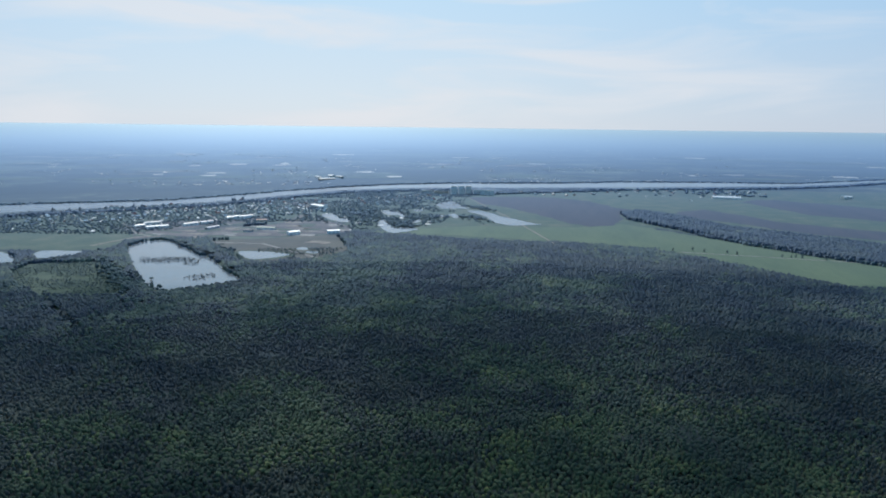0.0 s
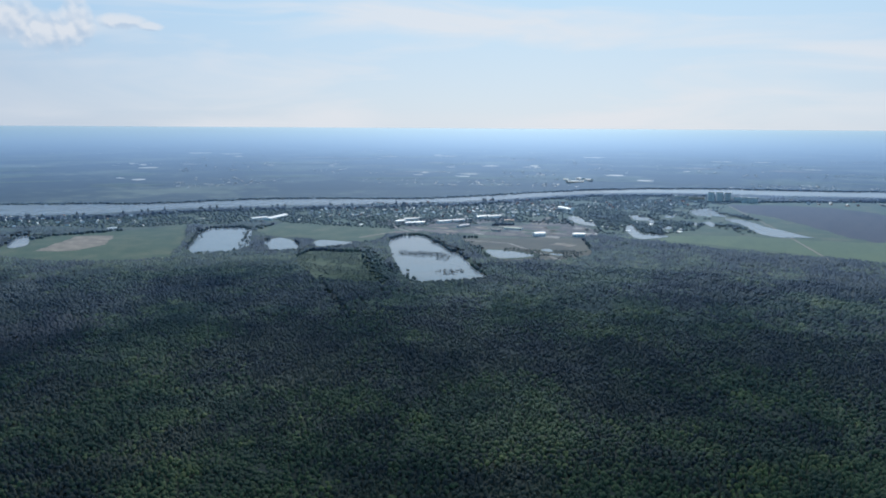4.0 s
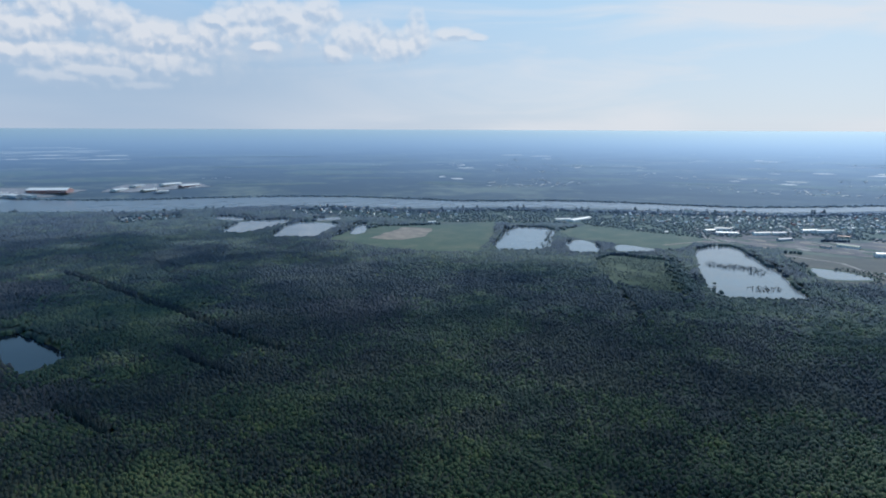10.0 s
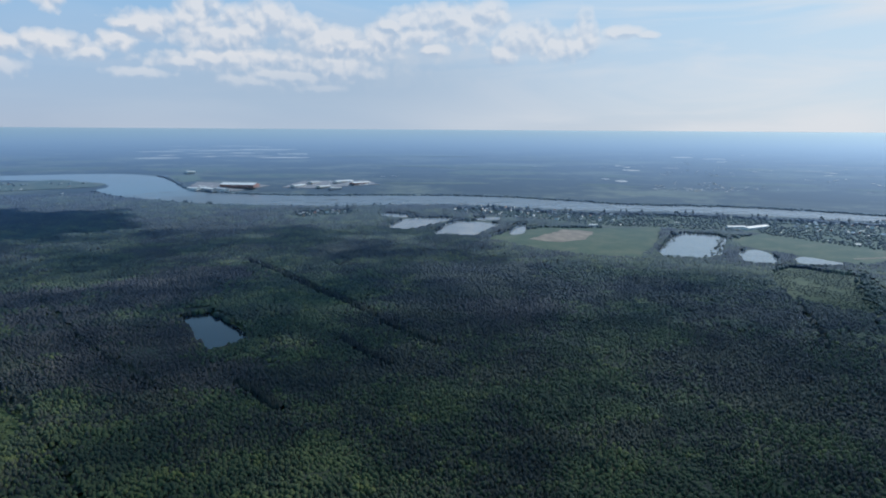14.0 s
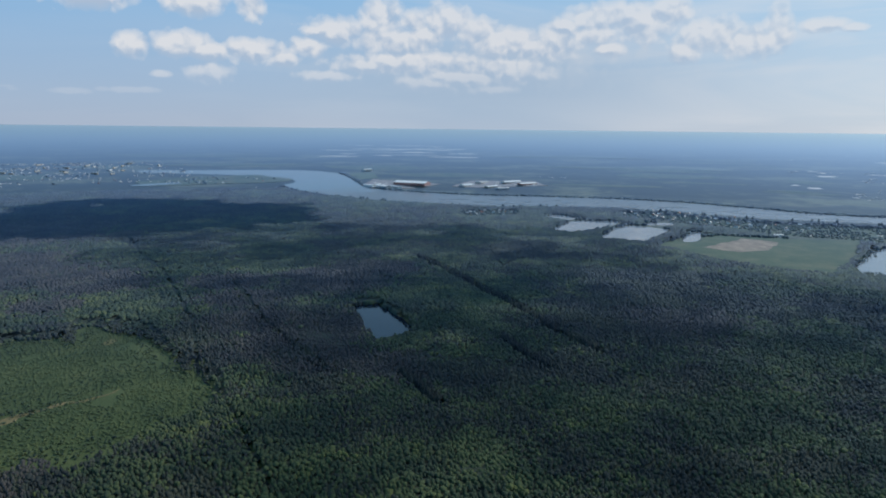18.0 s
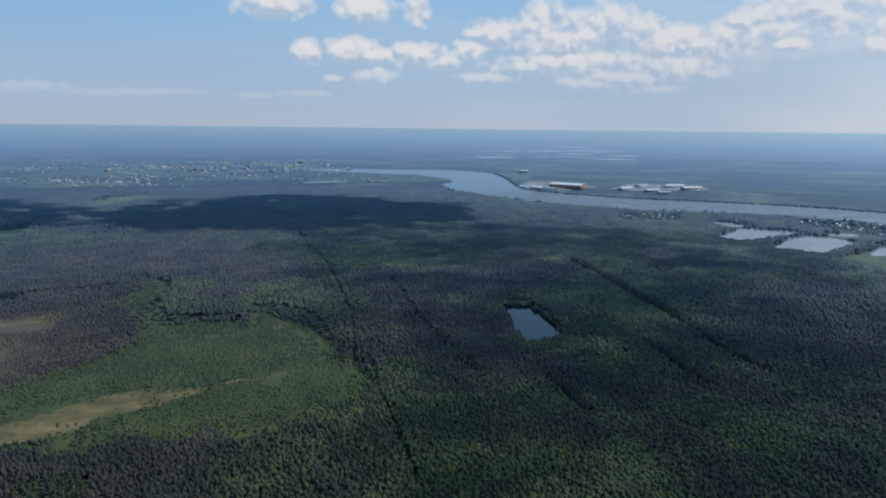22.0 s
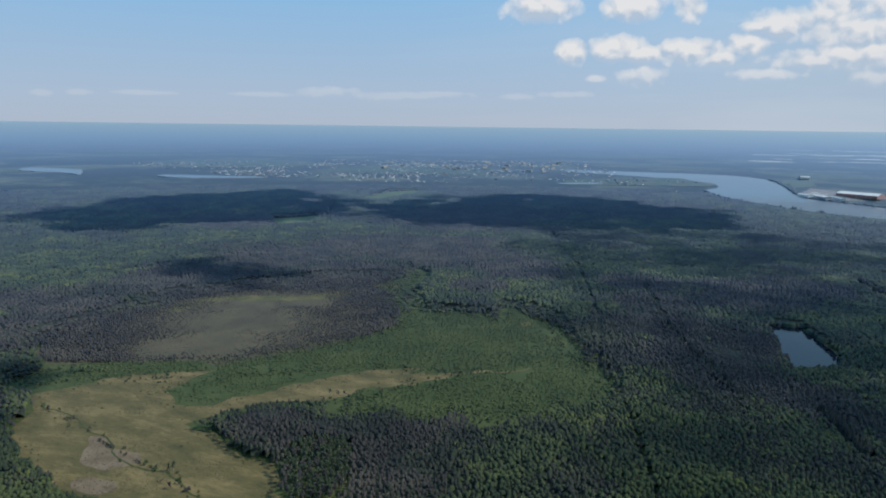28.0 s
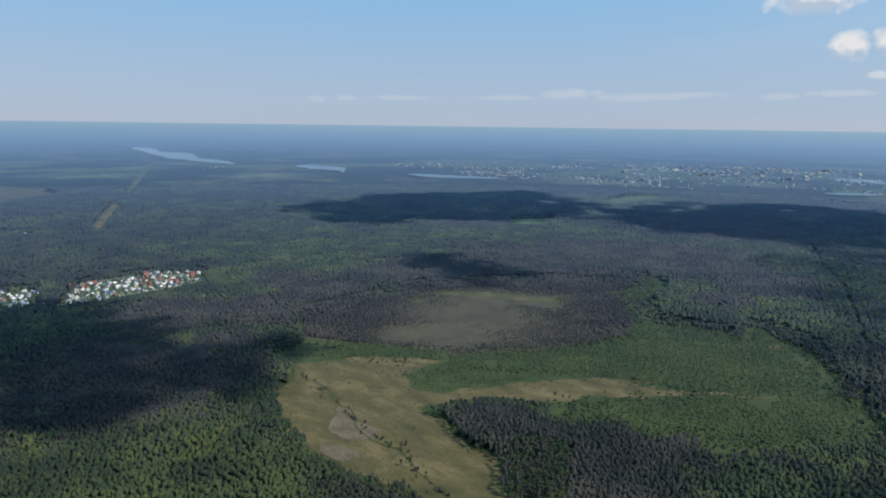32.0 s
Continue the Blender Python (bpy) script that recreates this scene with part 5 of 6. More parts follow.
def make_house(name, l, w, h, rise, wall, roof, label, windows=2, category="house"):
    house = new(name)
    bm = bmesh.new()
    gable_body(bm, l, w, h, rise)
    part("wall", bm, wall, house)
    bm = bmesh.new()
    gable_roof(bm, l, w, h, rise)
    part("roof", bm, roof, house)
    bm = bmesh.new()
    box(bm, l * 0.18, l * 0.18 + 0.7, w * 0.12, w * 0.12 + 0.7, h + rise * 0.4, h + rise + 0.9)
    part("chimney", bm, BRICKRED, house)
    for k in range(windows):
        for s in (-1, 1):
            bm = bmesh.new()
            x = l * ((k + 0.5) / windows - 0.5)
            box(bm, x - 0.6, x + 0.6, s * w / 2 - 0.05, s * w / 2 + 0.05, h * 0.4, h * 0.4 + 1.3)
            part("window", bm, GLASS, house)
    return tagged(house, label, category)


def make_hall(name, l, w, h, wall, roof, label, doors=3, category="warehouse"):
    """A long low hall with a shallow roof and doors."""
    hall = new(name)
    bm = bmesh.new()
    gable_body(bm, l, w, h, w * 0.10)
    part("wall", bm, wall, hall)
    bm = bmesh.new()
    gable_roof(bm, l, w, h, w * 0.10, 0.8, 0.35)
    part("roof", bm, roof, hall)
    for k in range(doors):
        x = l * ((k + 0.5) / doors - 0.5)
        bm = bmesh.new()
        box(bm, x - 2.2, x + 2.2, -w / 2 - 0.12, -w / 2 + 0.1, 0, min(4.2, h * 0.8))
        part("door", bm, GREYWALL, hall)
    return tagged(hall, label, category)


def make_block(name, l, w, storeys, wall, label):
    """A flat-roofed block of flats with a band of windows on each storey."""
    block = new(name)
    h = storeys * 2.9
    bm = bmesh.new()
    box(bm, -l / 2, l / 2, -w / 2, w / 2, -0.3, h)
    part("wall", bm, wall, block)
    bm = bmesh.new()
    box(bm, -l / 2 - 0.4, l / 2 + 0.4, -w / 2 - 0.4, w / 2 + 0.4, h, h + 0.7)
    part("roof", bm, ROOF_GREY, block)
    bm = bmesh.new()
    for k in range(storeys):
        for s in (-1, 1):
            n = int(l / 3.2)
            for i in range(n):
                x = l * ((i + 0.5) / n - 0.5)
                box(bm, x - 0.8, x + 0.8, s * w / 2 - 0.05, s * w / 2 + 0.06, k * 2.9 + 0.9, k * 2.9 + 2.3)
    tagged(part("windows", bm, GLASS, block), "rows of small dark windows", kind="stuff")
    return tagged(block, label, "apartment block")


COTTAGES = [("house", 9, 7, 3.2, 2.8, WHITE, ROOF_GREY, "small white cottage with a grey sheet roof"),
            ("house", 8, 7, 3.0, 3.0, CREAM, ROOF_RED, "small cream cottage with a red roof"),
            ("house", 10, 8, 5.2, 2.6, WHITE, ROOF_DARK, "two-storey white house with a dark roof"),
            ("house", 8, 6, 2.8, 2.4, BRICKRED, ROOF_WHITE, "brick cottage with a pale metal roof"),
            ("house", 9, 8, 3.2, 3.4, CREAM, ROOF_GREEN, "cream cottage with a green roof"),
            ("house", 11, 8, 5.4, 3.0, BRICKRED, ROOF_RED, "two-storey brick house with a red roof"),
            ("house", 7, 6, 2.8, 2.2, WHITE, ROOF_WHITE, "small white summer house with a pale roof"),
            ("house", 9, 7, 3.0, 2.6, GREYWALL, ROOF_BLUE, "grey cottage with a blue roof")]
cottages = [make_house(*spec) for spec in COTTAGES]
far_cottages = [make_house(*COTTAGES[k], windows=0) for k in (0, 3, 6, 0, 3, 6, 1, 2)]
sheds = [make_house("shed", 5, 4, 2.3, 1.0, GREYWALL, ROOF_WHITE, "small garden shed with a pale sheet roof", 1, "shed"),
         make_house("shed", 4, 3, 2.2, 0.9, DARK_BARK, ROOF_GREY, "small dark wooden garden shed", 1, "shed")]


def make_greenhouse():
    gh = new("greenhouse")
    bm = bmesh.new()
    rows = []
    for x in (-3, 3):
        rows.append([bm.verts.new((x, 1.5 * math.cos(a), 2.1 * math.sin(a))) for a in np.linspace(0, math.pi, 9)])
    for k in range(8):
        bm.faces.new((rows[0][k], rows[1][k], rows[1][k + 1], rows[0][k + 1]))
    for r in rows:
        bm.faces.new(r)
    bmesh.ops.recalc_face_normals(bm, faces=bm.faces)
    part("cover", bm, ROOF_WHITE, gh)
    bm = bmesh.new()
    box(bm, 2.98, 3.08, -0.4, 0.4, 0, 1.8)
    part("door", bm, GREYWALL, gh)
    return tagged(gh, "white arched polytunnel greenhouse in a garden", "greenhouse")


greenhouse = make_greenhouse()


def colony(poly, spacing, seed, turn, group, kinds, share=1.0, spare=(), size=1.0):
    """Houses on plots, all squared to one street grid."""
    r = random.Random(seed)
    for x, y in spots_in(poly, spacing, seed):
        if r.random() > share:
            continue
        pick = r.choice(kinds) if not spare or r.random() < 0.62 else r.choice(spare)
        set_down(pick, x, y, turn + r.choice((0, 90)) + r.uniform(-5, 5), size * r.uniform(0.85, 1.2), 0.1)["group"] = group


STREETS = [[(-335, -1232), (-395, -1362)], [(-395, -1228), (-455, -1380)], [(-455, -1232), (-505, -1380)], [(-510, -1238), (-552, -1380)], [(-565, -1248), (-600, -1350)],
           [(-325, -1240), (-400, -1228), (-515, -1243), (-590, -1262)], [(-385, -1365), (-450, -1384), (-565, -1384), (-625, -1330)]]
for line in STREETS:
    ribbon("street", line, 5.0, TRACK, 0.30, "pale gravel street between allotments", "street", 12)
colony(ALLOT_A, 12.5, 31, 20, "allotment houses", cottages, 0.72, sheds + [greenhouse], 0.82)
colony(ALLOT_B, 14, 32, 25, "allotment houses", cottages, 0.7, sheds + [greenhouse], 0.82)
dab("garden_trees", spots_in(ALLOT_A, 13, 33) + spots_in(ALLOT_B, 13, 34), (3, 5.5), (3, 6), CROWNS, BUSH, "fruit trees and hedges in allotment gardens", "trees")

VILLAGE_A, VILLAGE_B, VILLAGE_D = VILLAGES
colony(VILLAGE_A, 52, 41, 40, "riverside village houses", far_cottages, 0.75, size=1.15)
colony(VILLAGE_B, 52, 42, 50, "riverside village houses", far_cottages, 0.7, size=1.1)
colony([(-805, 2935), (-635, 3080), (-515, 2990), (-515, 2840), (-680, 2645), (-750, 2455), (-885, 2805)], 46, 45, 30, "riverside village houses", far_cottages, 0.7, size=1.15)
colony([(-305, 3325), (35, 3415), (55, 3225), (-280, 3130)], 60, 46, 30, "riverside village houses", far_cottages, 0.6, size=1.2)
colony(VILLAGE_D, 30, 44, 80, "riverside village houses", far_cottages, 0.7, size=1.0)
grove_x, grove_y = np.array(spots_in(SETTLED, 16, 50)).T
keep = (clumps(grove_x, grove_y, 110) > 0.42) & ~inside(VILLAGE_A, grove_x, grove_y)
for w in WATERS:
    keep &= ~inside(w, grove_x, grove_y)
dab("village_trees", spots_in(VILLAGE_A, 19, 47) + spots_in(VILLAGE_B, 19, 48) + spots_in(VILLAGE_D, 17, 49) + dry(list(zip(grove_x[keep], grove_y[keep]))), (7, 12), (2.5, 5.0), SPECKS, BIRCH, "garden trees between village houses")
# ---- industry ----
def hall_between(a, b, w, h, wall, roof, label, doors=3, name="warehouse"):
    """A hall with its long side from a to b."""
    (x0, y0), (x1, y1) = a, b
    l = math.hypot(x1 - x0, y1 - y0)
    hall = make_hall(name, l, w, h, wall, roof, label, doors)
    px, py, pz, s = [float(v) for v in on_land((x0 + x1) / 2, (y0 + y1) / 2, 0.15)]
    hall.matrix_basis = pose(px, py, pz, 0, 0, math.degrees(math.atan2(y1 - y0, x1 - x0))) @ Matrix.Diagonal((s, s, s, 1))
    return hall


for a, b, w, h, wall, roof, label in (((-1258, 1814), (-1247, 1850), 14, 6, WHITE, ROOF_WHITE, "short white workshop beside the yard"),
                                      ((-1260, 1868), (-1228, 1902), 16, 8, WHITE, ROOF_GREY, "long white farm shed beside the yard"),
                                      ((-1213, 1805), (-1171, 1849), 16, 6, WHITE, ROOF_WHITE, "long white farm shed beside the yard"),
                                      ((-1141, 1881), (-1118, 1925), 15, 7, WHITE, ROOF_GREY, "long pale shed beside the yard"),
                                      ((-1113, 1928), (-1094, 1968), 15, 7, WHITE, ROOF_BLUE, "long shed with a blue-grey roof"),
                                      ((-1090, 2047), (-1069, 2091), 16, 8, WHITE, ROOF_WHITE, "long white shed beside the yard"),
                                      ((-1062, 2077), (-1036, 2126), 16, 8, WHITE, ROOF_GREY, "long white shed beside the yard"),
                                      ((-902, 1880), (-848, 1886), 14, 6, WHITE, ROOF_GREEN, "long shed with a green roof"),
                                      ((-772, 1798), (-750, 1822), 18, 9, WHITE, ROOF_WHITE, "bright white hall on bare earth"),
                                      ((-678, 1856), (-648, 1872), 16, 8, WHITE, ROOF_WHITE, "bright white hall on bare earth"),
                                      ((-977, 2034), (-949, 2045), 12, 6, CREAM, ROOF_RED, "small hall with a red roof"),
                                      ((-919, 1829), (-892, 1827), 10, 5, GREYWALL, ROOF_DARK, "low dark shed on bare earth"),
                                      ((-1038, 1832), (-1026, 1880), 12, 6, GREYWALL, ROOF_BLUE, "grey shed with a blue roof"),
                                      ((-960, 2480), (-900, 2440), 25, 8, WHITE, ROOF_WHITE, "white hall beside a gravel lot"),
                                      ((-1690, 1612), (-1676, 1668), 18, 6, WHITE, ROOF_WHITE, "white greenhouse-like shed behind the meadow"),
                                      ((-1645, 1640), (-1668, 1746), 26, 6, WHITE, ROOF_WHITE, "long white shed behind the meadow"),
                                      ((-1876, 1228), (-1864, 1250), 12, 5, WHITE, ROOF_WHITE, "small white shed at a meadow"),
                                      ((-1461, 4059), (-1425, 4030), 30, 5, WHITE, ROOF_WHITE, "white factory hall across the river"),
                                      ((-1390, 4000), (-1345, 3965), 24, 5, WHITE, ROOF_GREY, "pale factory hall across the river"),
                                      ((-1500, 3930), (-1462, 3900), 20, 5, WHITE, ROOF_WHITE, "white factory hall across the river"),
                                      ((-1420, 3760), (-1350, 3830), 24, 5, CREAM, ROOF_WHITE, "long pale factory hall across the river"),
                                      ((-3795, 242), (-3705, 400), 80, 14, BRICKRED, ROOF_WHITE, "huge brick warehouse on the far river bank"),
                                      ((-4985, 84), (-4996, 137), 40, 12, WHITE, ROOF_WHITE, "bright white hall behind the shipyard"),
                                      ((-3662, 578), (-3709, 646), 34, 7, WHITE, ROOF_WHITE, "white hall of a river port"),
                                      ((-3870, 705), (-3919, 762), 40, 7, WHITE, ROOF_GREY, "grey hall of a river port"),
                                      ((-3576, 696), (-3620, 764), 30, 6, CREAM, ROOF_WHITE, "pale hall of a river port"),
                                      ((-3893, 853), (-3951, 962), 40, 7, WHITE, ROOF_WHITE, "white hall of a river port"),
                                      ((-3450, 729), (-3458, 787), 24, 9, GREYWALL, ROOF_WHITE, "low pale hall near the river"),
                                      ((-3750, 914), (-3803, 1021), 36, 7, BRICKRED, ROOF_WHITE, "brick hall of a river port"),
                                      ((-3656, 69), (-3592, 112), 26, 10, WHITE, ROOF_WHITE, "white shipyard shed at the water"),
                                      ((-3629, 128), (-3534, 182), 30, 10, GREYWALL, ROOF_WHITE, "pale shipyard shed at the water"),
                                      ((-3600, 200), (-3508, 238), 24, 9, WHITE, ROOF_GREY, "grey shipyard shed at the water"),
                                      ((622, 3292), (739, 3277), 40, 8, WHITE, ROOF_WHITE, "long white farm hall between ploughed fields"),
                                      ((1228, 3483), (1268, 3496), 24, 8, WHITE, ROOF_WHITE, "white farm shed at the field's end"),
                                      ((-462, -2047), (-478, -2058), 14, 8, WHITE, ROOF_WHITE, "white pump house in a forest clearing"),
                                      ((-594, -2298), (-612, -2299), 14, 6, WHITE, ROOF_WHITE, "white shed in a forest clearing")):
    hall_between(a, b, w, h, wall, roof, label)
field("gravel_lot", [(-1095, 2585), (-1045, 2600), (-945, 2510), (-1005, 2425)], SAND, 0.2, "pale gravel lot by the river village", "yard", 2, 20, 0)
field("port_yard", [(-3560, 640), (-3650, 520), (-4050, 700), (-4000, 1060), (-3700, 1060)], TRACK, 0.2, "pale gravel yard of a river port", "yard", 12, 40)
field("shipyard_ground", [(-3540, 130), (-3700, 60), (-4150, 120), (-3800, 480), (-3500, 300)], TRACK, 0.2, "pale gravel ground of a shipyard", "yard", 12, 40)
field("clearing", [(-4100, 30), (-4700, -40), (-4800, 150), (-4300, 160)], CROP, 0.1, "green shore meadow behind the shipyard", "clearing", 15, 50)

for k, (x, y) in enumerate(spots_in(BARE_YARD, 58, 91)):
    size = random.Random(k).uniform(8, 24)
    blob = [(x + size * 1.7 * math.cos(a), y + size * math.sin(a)) for a in np.arange(7) * 2 * math.pi / 7]
    kind = k % 4
    sheet("yard_patch", ragged(blob, 8, 8, 1), (MEADOW, SAND, VERGE, TRACK)[kind], 0.24, ("patch of weeds in the yard", "heap of pale sand in the yard", "patch of rough grass in the yard", "patch of pale gravel in the yard")[kind], "ground")

# ---- the town ----
blocks = [make_block("apartment_block", 60, 13, 5, WHITE, "long white five-storey block of flats"), make_block("apartment_block", 75, 13, 5, CREAM, "long cream five-storey block of flats"),
          make_block("apartment_block", 40, 14, 9, WHITE, "tall white nine-storey block of flats"), make_block("apartment_block", 50, 13, 4, BRICKRED, "brick four-storey block of flats")]
TOWN_CORE = [(-4000, -2600), (-5040, -3000), (-5620, -2500), (-6000, -1700), (-5500, -1250), (-4300, -1500)]
colony(TOWN_CORE, 170, 51, -20, "blocks of flats in the town", blocks[:2], 0.38, size=0.55)
tower = make_block("apartment_block", 24, 16, 13, WHITE, "tall pale tower block by the river")
for x, y in ((-530, 3118), (-498, 3132), (-466, 3142)):
    set_down(tower, x, y, 20, 1.0)["group"] = "tower blocks by the river"
for k, (x, y) in enumerate(((-425, 3130), (-395, 3128), (-365, 3122), (-660, 3150), (-590, 3130))):
    set_down(blocks[(2, 2, 2, 0, 1)[k]], x, y, 15, 0.85)["group"] = "low blocks by the river"
retire(cottages + far_cottages + sheds + [greenhouse, tower] + blocks)


# ---- scattered distance ----
def far_specks(name, spots, size, mat, label, category, kind="stuff", tall=0.26):
    shape = [(np.array([(-.5, -.4, 0), (.5, -.4, 0), (.5, .4, 0), (-.5, .4, 0), (-.5, -.4, .5), (.5, -.4, .5), (.5, .4, .5), (-.5, .4, .5), (-.5, 0, .8), (.5, 0, .8)], float),
              np.array([(0, 1, 5), (0, 5, 4), (2, 3, 7), (2, 7, 6), (1, 2, 6), (1, 6, 9), (1, 9, 5), (3, 0, 4), (3, 4, 8), (3, 8, 7), (4, 5, 9), (4, 9, 8), (6, 7, 8), (6, 8, 9)]))]
    xs, ys = np.array([p[0] for p in spots], float), np.array([p[1] for p in spots], float)
    s = np.random.RandomState(5).uniform(*size, len(xs))
    return tagged(scatter_mesh(name, shape, xs, ys, s, s * tall, mat), label, category, kind=kind)


def far_spots(n, d0, d1, h0, h1, seed, size=500.0, cut=0.55):
    r = np.random.RandomState(seed)
    d = 1 / r.uniform(1 / d1, 1 / d0, n * 4)
    h = np.radians(r.uniform(h0, h1, n * 4))
    x, y = -d * np.sin(h), d * np.cos(h)
    ok = clumps(x, y, size) > cut
    ok &= ~inside(RIVER_POLY, x, y) & ~inside(NEAR_SIDE, x, y)
    return list(zip(x[ok][:n], y[ok][:n]))


def town_spots(poly, spacing, seed, share):
    r = random.Random(seed)
    return [p for p in spots_in(poly, spacing, seed) if r.random() < share * max(0.15, 6.0 * (float(clumps(np.array(p[0]), np.array(p[1]), 300.0)) - 0.42))]


TOWN = [(-4000, -3500), (-5040, -3620), (-5620, -2860), (-6340, -1480), (-5000, -1060), (-3880, -900), (-3820, -1320), (-3560, -1800), (-3380, -2220), (-3100, -2620), (-3300, -3620)]
SUBURB = [(-3680, -4440), (-4660, -4080), (-3760, -3180), (-3240, -3660)]
PORT = [(-2320, -5060), (-2880, -5440), (-2420, -4480), (-2020, -4300)]
SPIT_HOMES = [(-4250, -450), (-4000, -420), (-3800, -800), (-3950, -1050), (-4350, -850)]
SHORE_HOMES = [(-3300, -220), (-3650, -420), (-3700, -640), (-3450, -420)]
VILLAGE_C = [(-30, 3490), (840, 3850), (930, 3620), (885, 3445), (545, 3120), (310, 3180), (70, 3280)]
EDGE = [(-3150, -2450), (-3500, -2000), (-3700, -1500), (-3450, -1450), (-3200, -1950)]
for mat, seed, tint in ((ROOF_WHITE, 61, "pale"), (ROOF_RED, 62, "red"), (ROOF_GREY, 63, "grey"), (WHITE, 64, "white")):
    few = 0.25 if tint == "red" else 1.0
    spots = town_spots(TOWN, 56, seed, 0.28 * few) + town_spots(SUBURB, 95, seed, 0.28 * few) + town_spots(PORT, 120, seed, 0.28 * few)
    spots += town_spots(SPIT_HOMES, 60, seed, 0.18) + town_spots(SHORE_HOMES, 50, seed, 0.18) + town_spots(VILLAGE_C, 50, seed, 0.2) + town_spots(EDGE, 70, seed, 0.12)
    far_specks("town_houses", spots, (6, 13), mat, "distant town houses with " + tint + " roofs", "houses")
for place, seed, step in (([(-3560, 640), (-3650, 540), (-4000, 720), (-3960, 1030), (-3700, 1040)], 93, 34), ([(-3540, 150), (-3690, 80), (-3900, 130), (-3720, 260), (-3520, 280)], 94, 24)):
    far_specks("yard_clutter", town_spots(place, step, seed, 0.5), (5, 14), WHITE, "pale sheds, boats and stacks on a riverside yard", "yard clutter", tall=0.3)
town_trees = town_spots(TOWN, 95, 65, 0.4) + town_spots(SUBURB, 90, 66, 0.35) + town_spots(SPIT_HOMES, 45, 67, 0.5) + town_spots(VILLAGE_C, 40, 68, 0.6)
dab("town_trees", town_trees, (12, 24), (4, 8), SPECKS, BIRCH, "trees between the houses of the town")

def far_patches(name, n, d0, d1, h0, h1, seed, mat, label, wide=(200, 700), deep=(80, 260)):
    """Distant fields: irregular patches lying on the land."""
    r = np.random.RandomState(seed)
    verts, tris = [], []
    for k in range(n):
        d = 1 / r.uniform(1 / d1, 1 / d0)
        h = math.radians(r.uniform(h0, h1))
        w, t = r.uniform(*wide) * d / 5000, r.uniform(*deep) * d / 3500
        ring = []
        for a in np.arange(14) * 2 * np.pi / 14:
            q = r.uniform(0.7, 1.1)
            along_h, out = w * q * math.cos(a), t * q * math.sin(a)
            ring.append((-(d + out) * math.sin(h) + along_h * math.cos(h), (d + out) * math.cos(h) + along_h * math.sin(h)))
        cx, cy = -d * math.sin(h), d * math.cos(h)
        if inside(RIVER_POLY, np.array([p[0] for p in ring]), np.array([p[1] for p in ring])).any() or bool(inside(NEAR_SIDE, np.array(cx), np.array(cy))):
            continue
        b = len(verts)
        for x, y in [(cx, cy)] + ring:
            q = on_land(x, y, 0.6)
            verts.append([float(v) for v in q[:3]])
        tris += [(b, b + 1 + i, b + 1 + (i + 1) % 14) for i in range(14)]
    return tagged(raw_object(name, np.array(verts), np.array(tris), mat), label, "fields", kind="stuff")




for mat, seed, tint in ((WHITE, 181, "white"), (ROOF_WHITE, 182, "pale")):
    spots = far_spots(230, 3700, 6500, -25, 52, seed, 420.0, 0.60) + far_spots(130, 6000, 11000, -25, 60, seed + 4, 800.0, 0.62) + far_spots(40, 4400, 6000, 50, 75, seed + 8, 400.0, 0.68)
    spots += town_spots(VILLAGE_A, 44, seed, 0.4) + town_spots(SETTLED, 70, seed + 2, 0.25)
    # flattened to plates, so the camera sees lit roofs and no shaded walls
    far_specks("village_houses", spots, (8, 20), mat, "flattened distant village houses with " + tint + " roofs along the river", "houses", tall=0.07)
far_patches("distant_fields", 45, 3900, 8500, -25, 70, 71, MEADOW, "pale distant fields beyond the river", (120, 420), (30, 110))
far_patches("distant_fields", 30, 4500, 9000, 60, 175, 72, MEADOW, "pale distant fields among the woods")
far_patches("distant_sand", 26, 4600, 10000, -25, 42, 73, SAND, "bright distant gravel pits and yards", (50, 220), (12, 50))
# flat white patches on the land, painted for roofs that catch the sun
far_patches("distant_roofs", 40, 4200, 9000, -25, 58, 75, WHITE, "flat white patches in place of sunlit distant roofs", (20, 90), (10, 34))
far_patches("distant_roofs", 26, 7500, 12500, 80, 91, 76, WHITE, "flat white patches in place of roofs of a distant industrial town", (30, 200), (12, 40))
far_patches("distant_sand", 6, 7000, 11000, 120, 165, 74, SAND, "bright distant sand quarries", (90, 260), (20, 60))

# ---- clouds overhead, out of sight, whose shadows lie on the woods ----
CLOUD_BASE = 1500.0


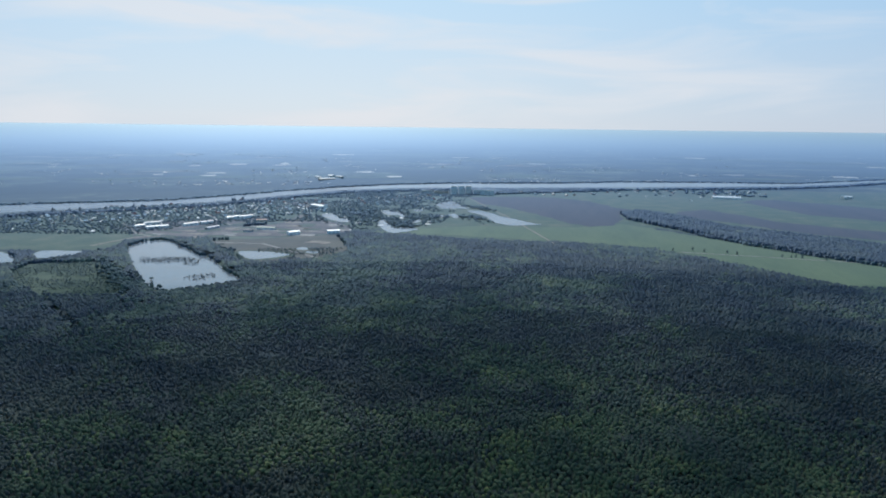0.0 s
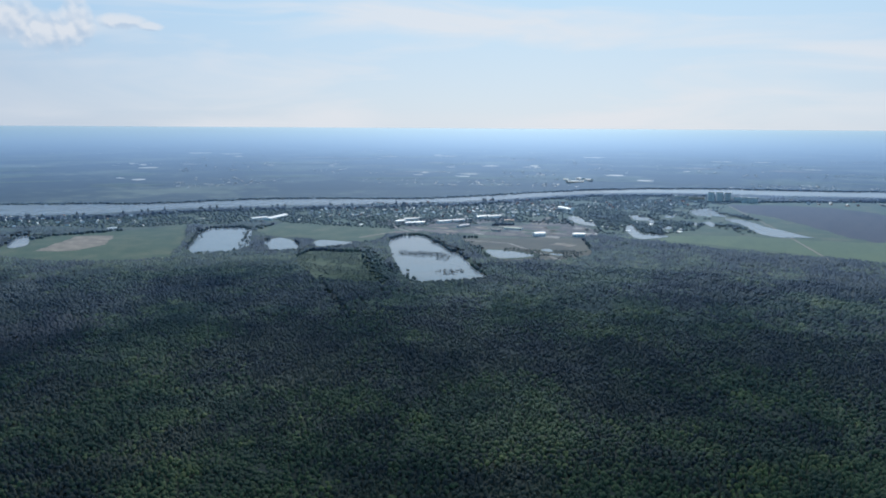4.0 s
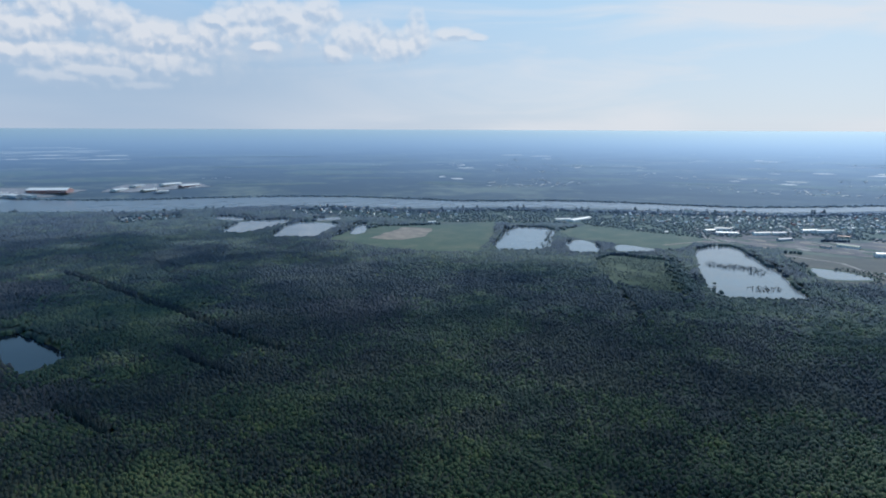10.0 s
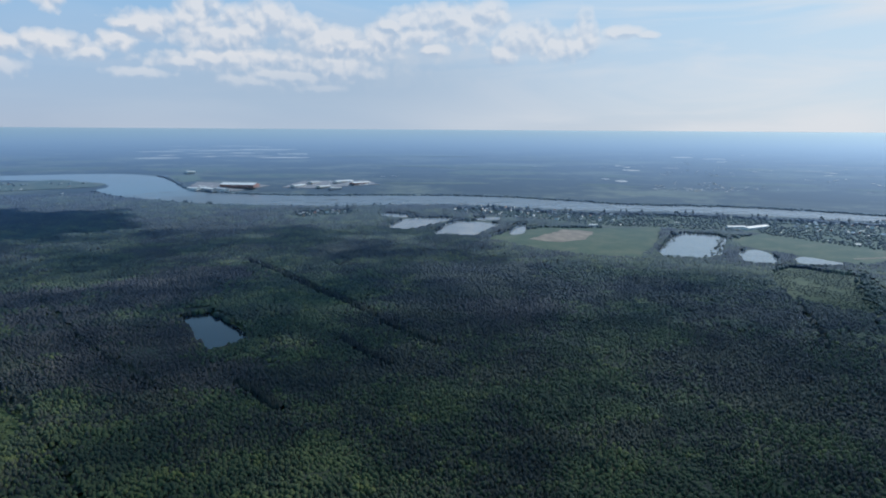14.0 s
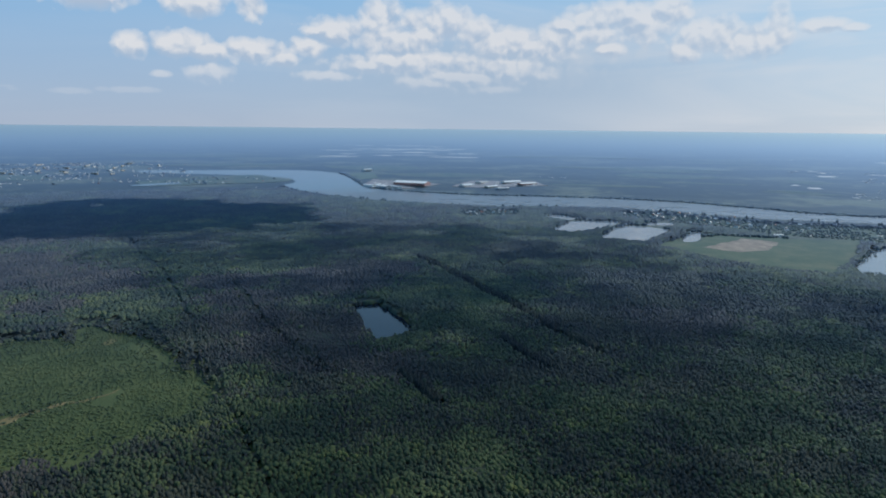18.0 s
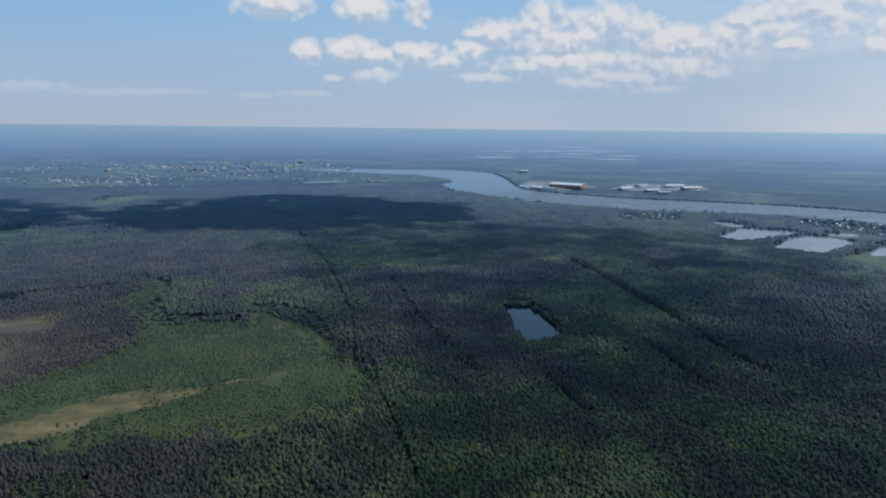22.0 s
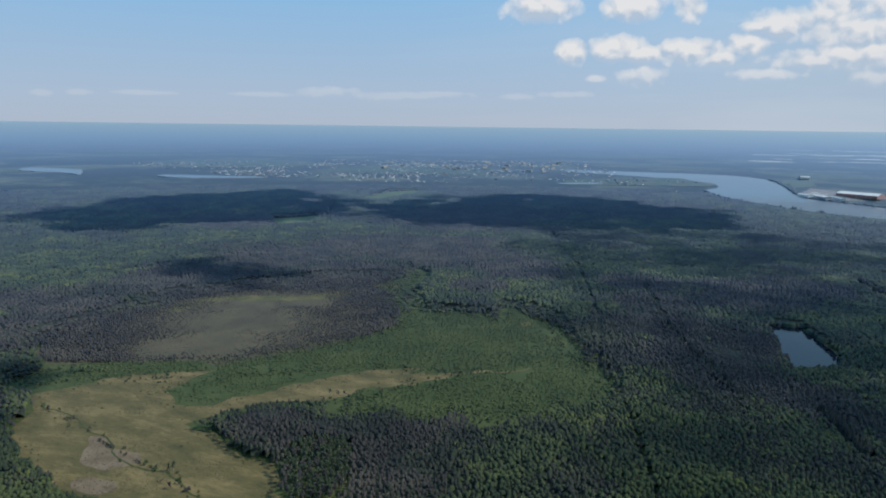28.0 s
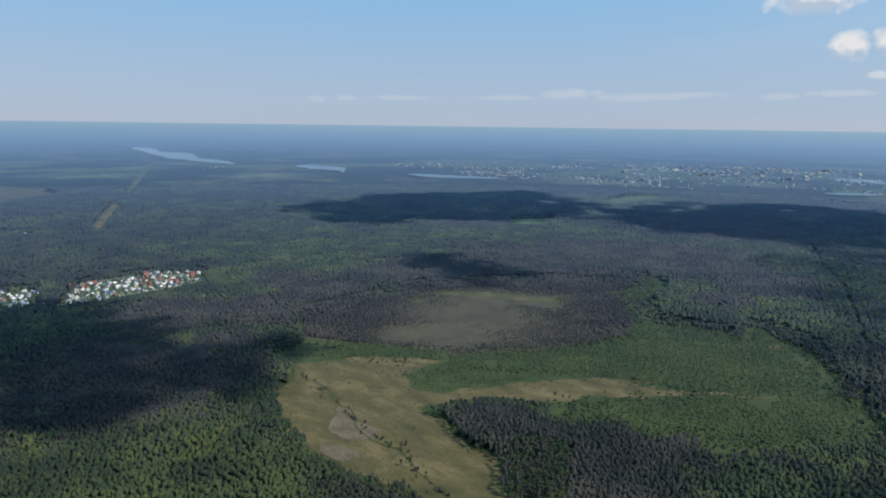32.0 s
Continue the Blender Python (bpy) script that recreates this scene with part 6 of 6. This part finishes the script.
def cloud_heap(shade, spacing, seed, label, mat=CLOUD, cut=0.34):
    """A fair-weather cloud over the place that it shades."""
    back = CLOUD_BASE / math.tan(radians(SUN_UP))
    dx, dy = -math.sin(radians(SUN_HEADING)) * back, math.cos(radians(SUN_HEADING)) * back
    r = random.Random(seed)
    bm = bmesh.new()
    for x, y in spots_in(shade, spacing, seed):
        if float(clumps(np.array(x), np.array(y), 260.0)) < cut:
            continue
        s = spacing * r.uniform(0.5, 0.95)
        m = Matrix.Translation((x + dx, y + dy, CLOUD_BASE + r.uniform(-10, 40))) @ Matrix.Diagonal((s, s, s * 0.35, 1))
        bmesh.ops.create_icosphere(bm, subdivisions=2, radius=1.0, matrix=m)
    for v in bm.verts:
        v.co += Vector(noise.noise_vector(v.co / (spacing * 0.7))) * spacing * 0.3
    return tagged(mesh_object("cloud", bm, mat), label, "cloud", kind="structure")


# added round unseen clouds to blur the edges of their shadows
FRINGE = thin_cloud("cloud_fringe", 0.012, 0.2, 0.7)


def cloud_over(shade, spacing, seed, label, mat=CLOUD, cut=0.34):
    """A cloud out of sight, with a thin fringe round its dense middle that softens the shadow."""
    if mat == CLOUD:
        cloud_heap(grown(shade, spacing * 0.7), spacing, seed + 50, "thin shadow-softening fringe of a " + label, FRINGE, cut - 0.08)
    return cloud_heap(shade, spacing, seed, label, mat, cut)


cloud_over([(-1420, -2100), (-1900, -2240), (-2460, -1980), (-2320, -1520), (-1840, -1360), (-1440, -1560), (-1260, -1760)], 85, 81, "broad flat-bottomed white cumulus cloud over the forest")
cloud_over([(-2140, -1320), (-2680, -1260), (-2920, -900), (-2700, -300), (-2300, -100), (-2080, -400), (-1980, -780), (-1920, -1060)], 85, 82, "long flat-bottomed white cumulus cloud over the forest")
cloud_over([(-1020, -1130), (-1100, -1090), (-1070, -850), (-970, -900)], 45, 83, "small white cumulus scrap")
cloud_over([(-351, -1200), (-351, -1060), (-369, -1009), (-353, -925), (-361, -853), (-382, -808), (-378, -737), (-390, -698), (-367, -675), (-334, -711), (-299, -727), (-247, -695), (-194, -700), (-110, -802), (-200, -1315)], 40, 84, "ragged white cumulus cloud over the allotments", CLOUD, 0.22)
cloud_over([(-470, -825), (-510, -790), (-475, -730), (-425, -760)], 24, 85, "small white cumulus scrap")

# two wide unseen veils, added only to dim the sun over the forest
cloud_over([(-400, 30), (-1000, 300), (-1350, 650), (-1900, 780), (-2150, 300), (-2050, -650), (-1450, -520), (-1150, -230), (-800, -120), (-450, -90)], 130, 86, "unseen thin cloud added to dim the sun on the forest", DIMMING_CLOUD, 0.2)
cloud_over([(900, 700), (800, 1400), (200, 1550), (-400, 1050), (-900, 1200), (-1500, 650), (-1500, 130), (-400, 30), (-150, 200), (300, 300)], 130, 87, "unseen faint wide cloud added to dim the sun on the forest", FAINT_DIMMING_CLOUD, 0.2)
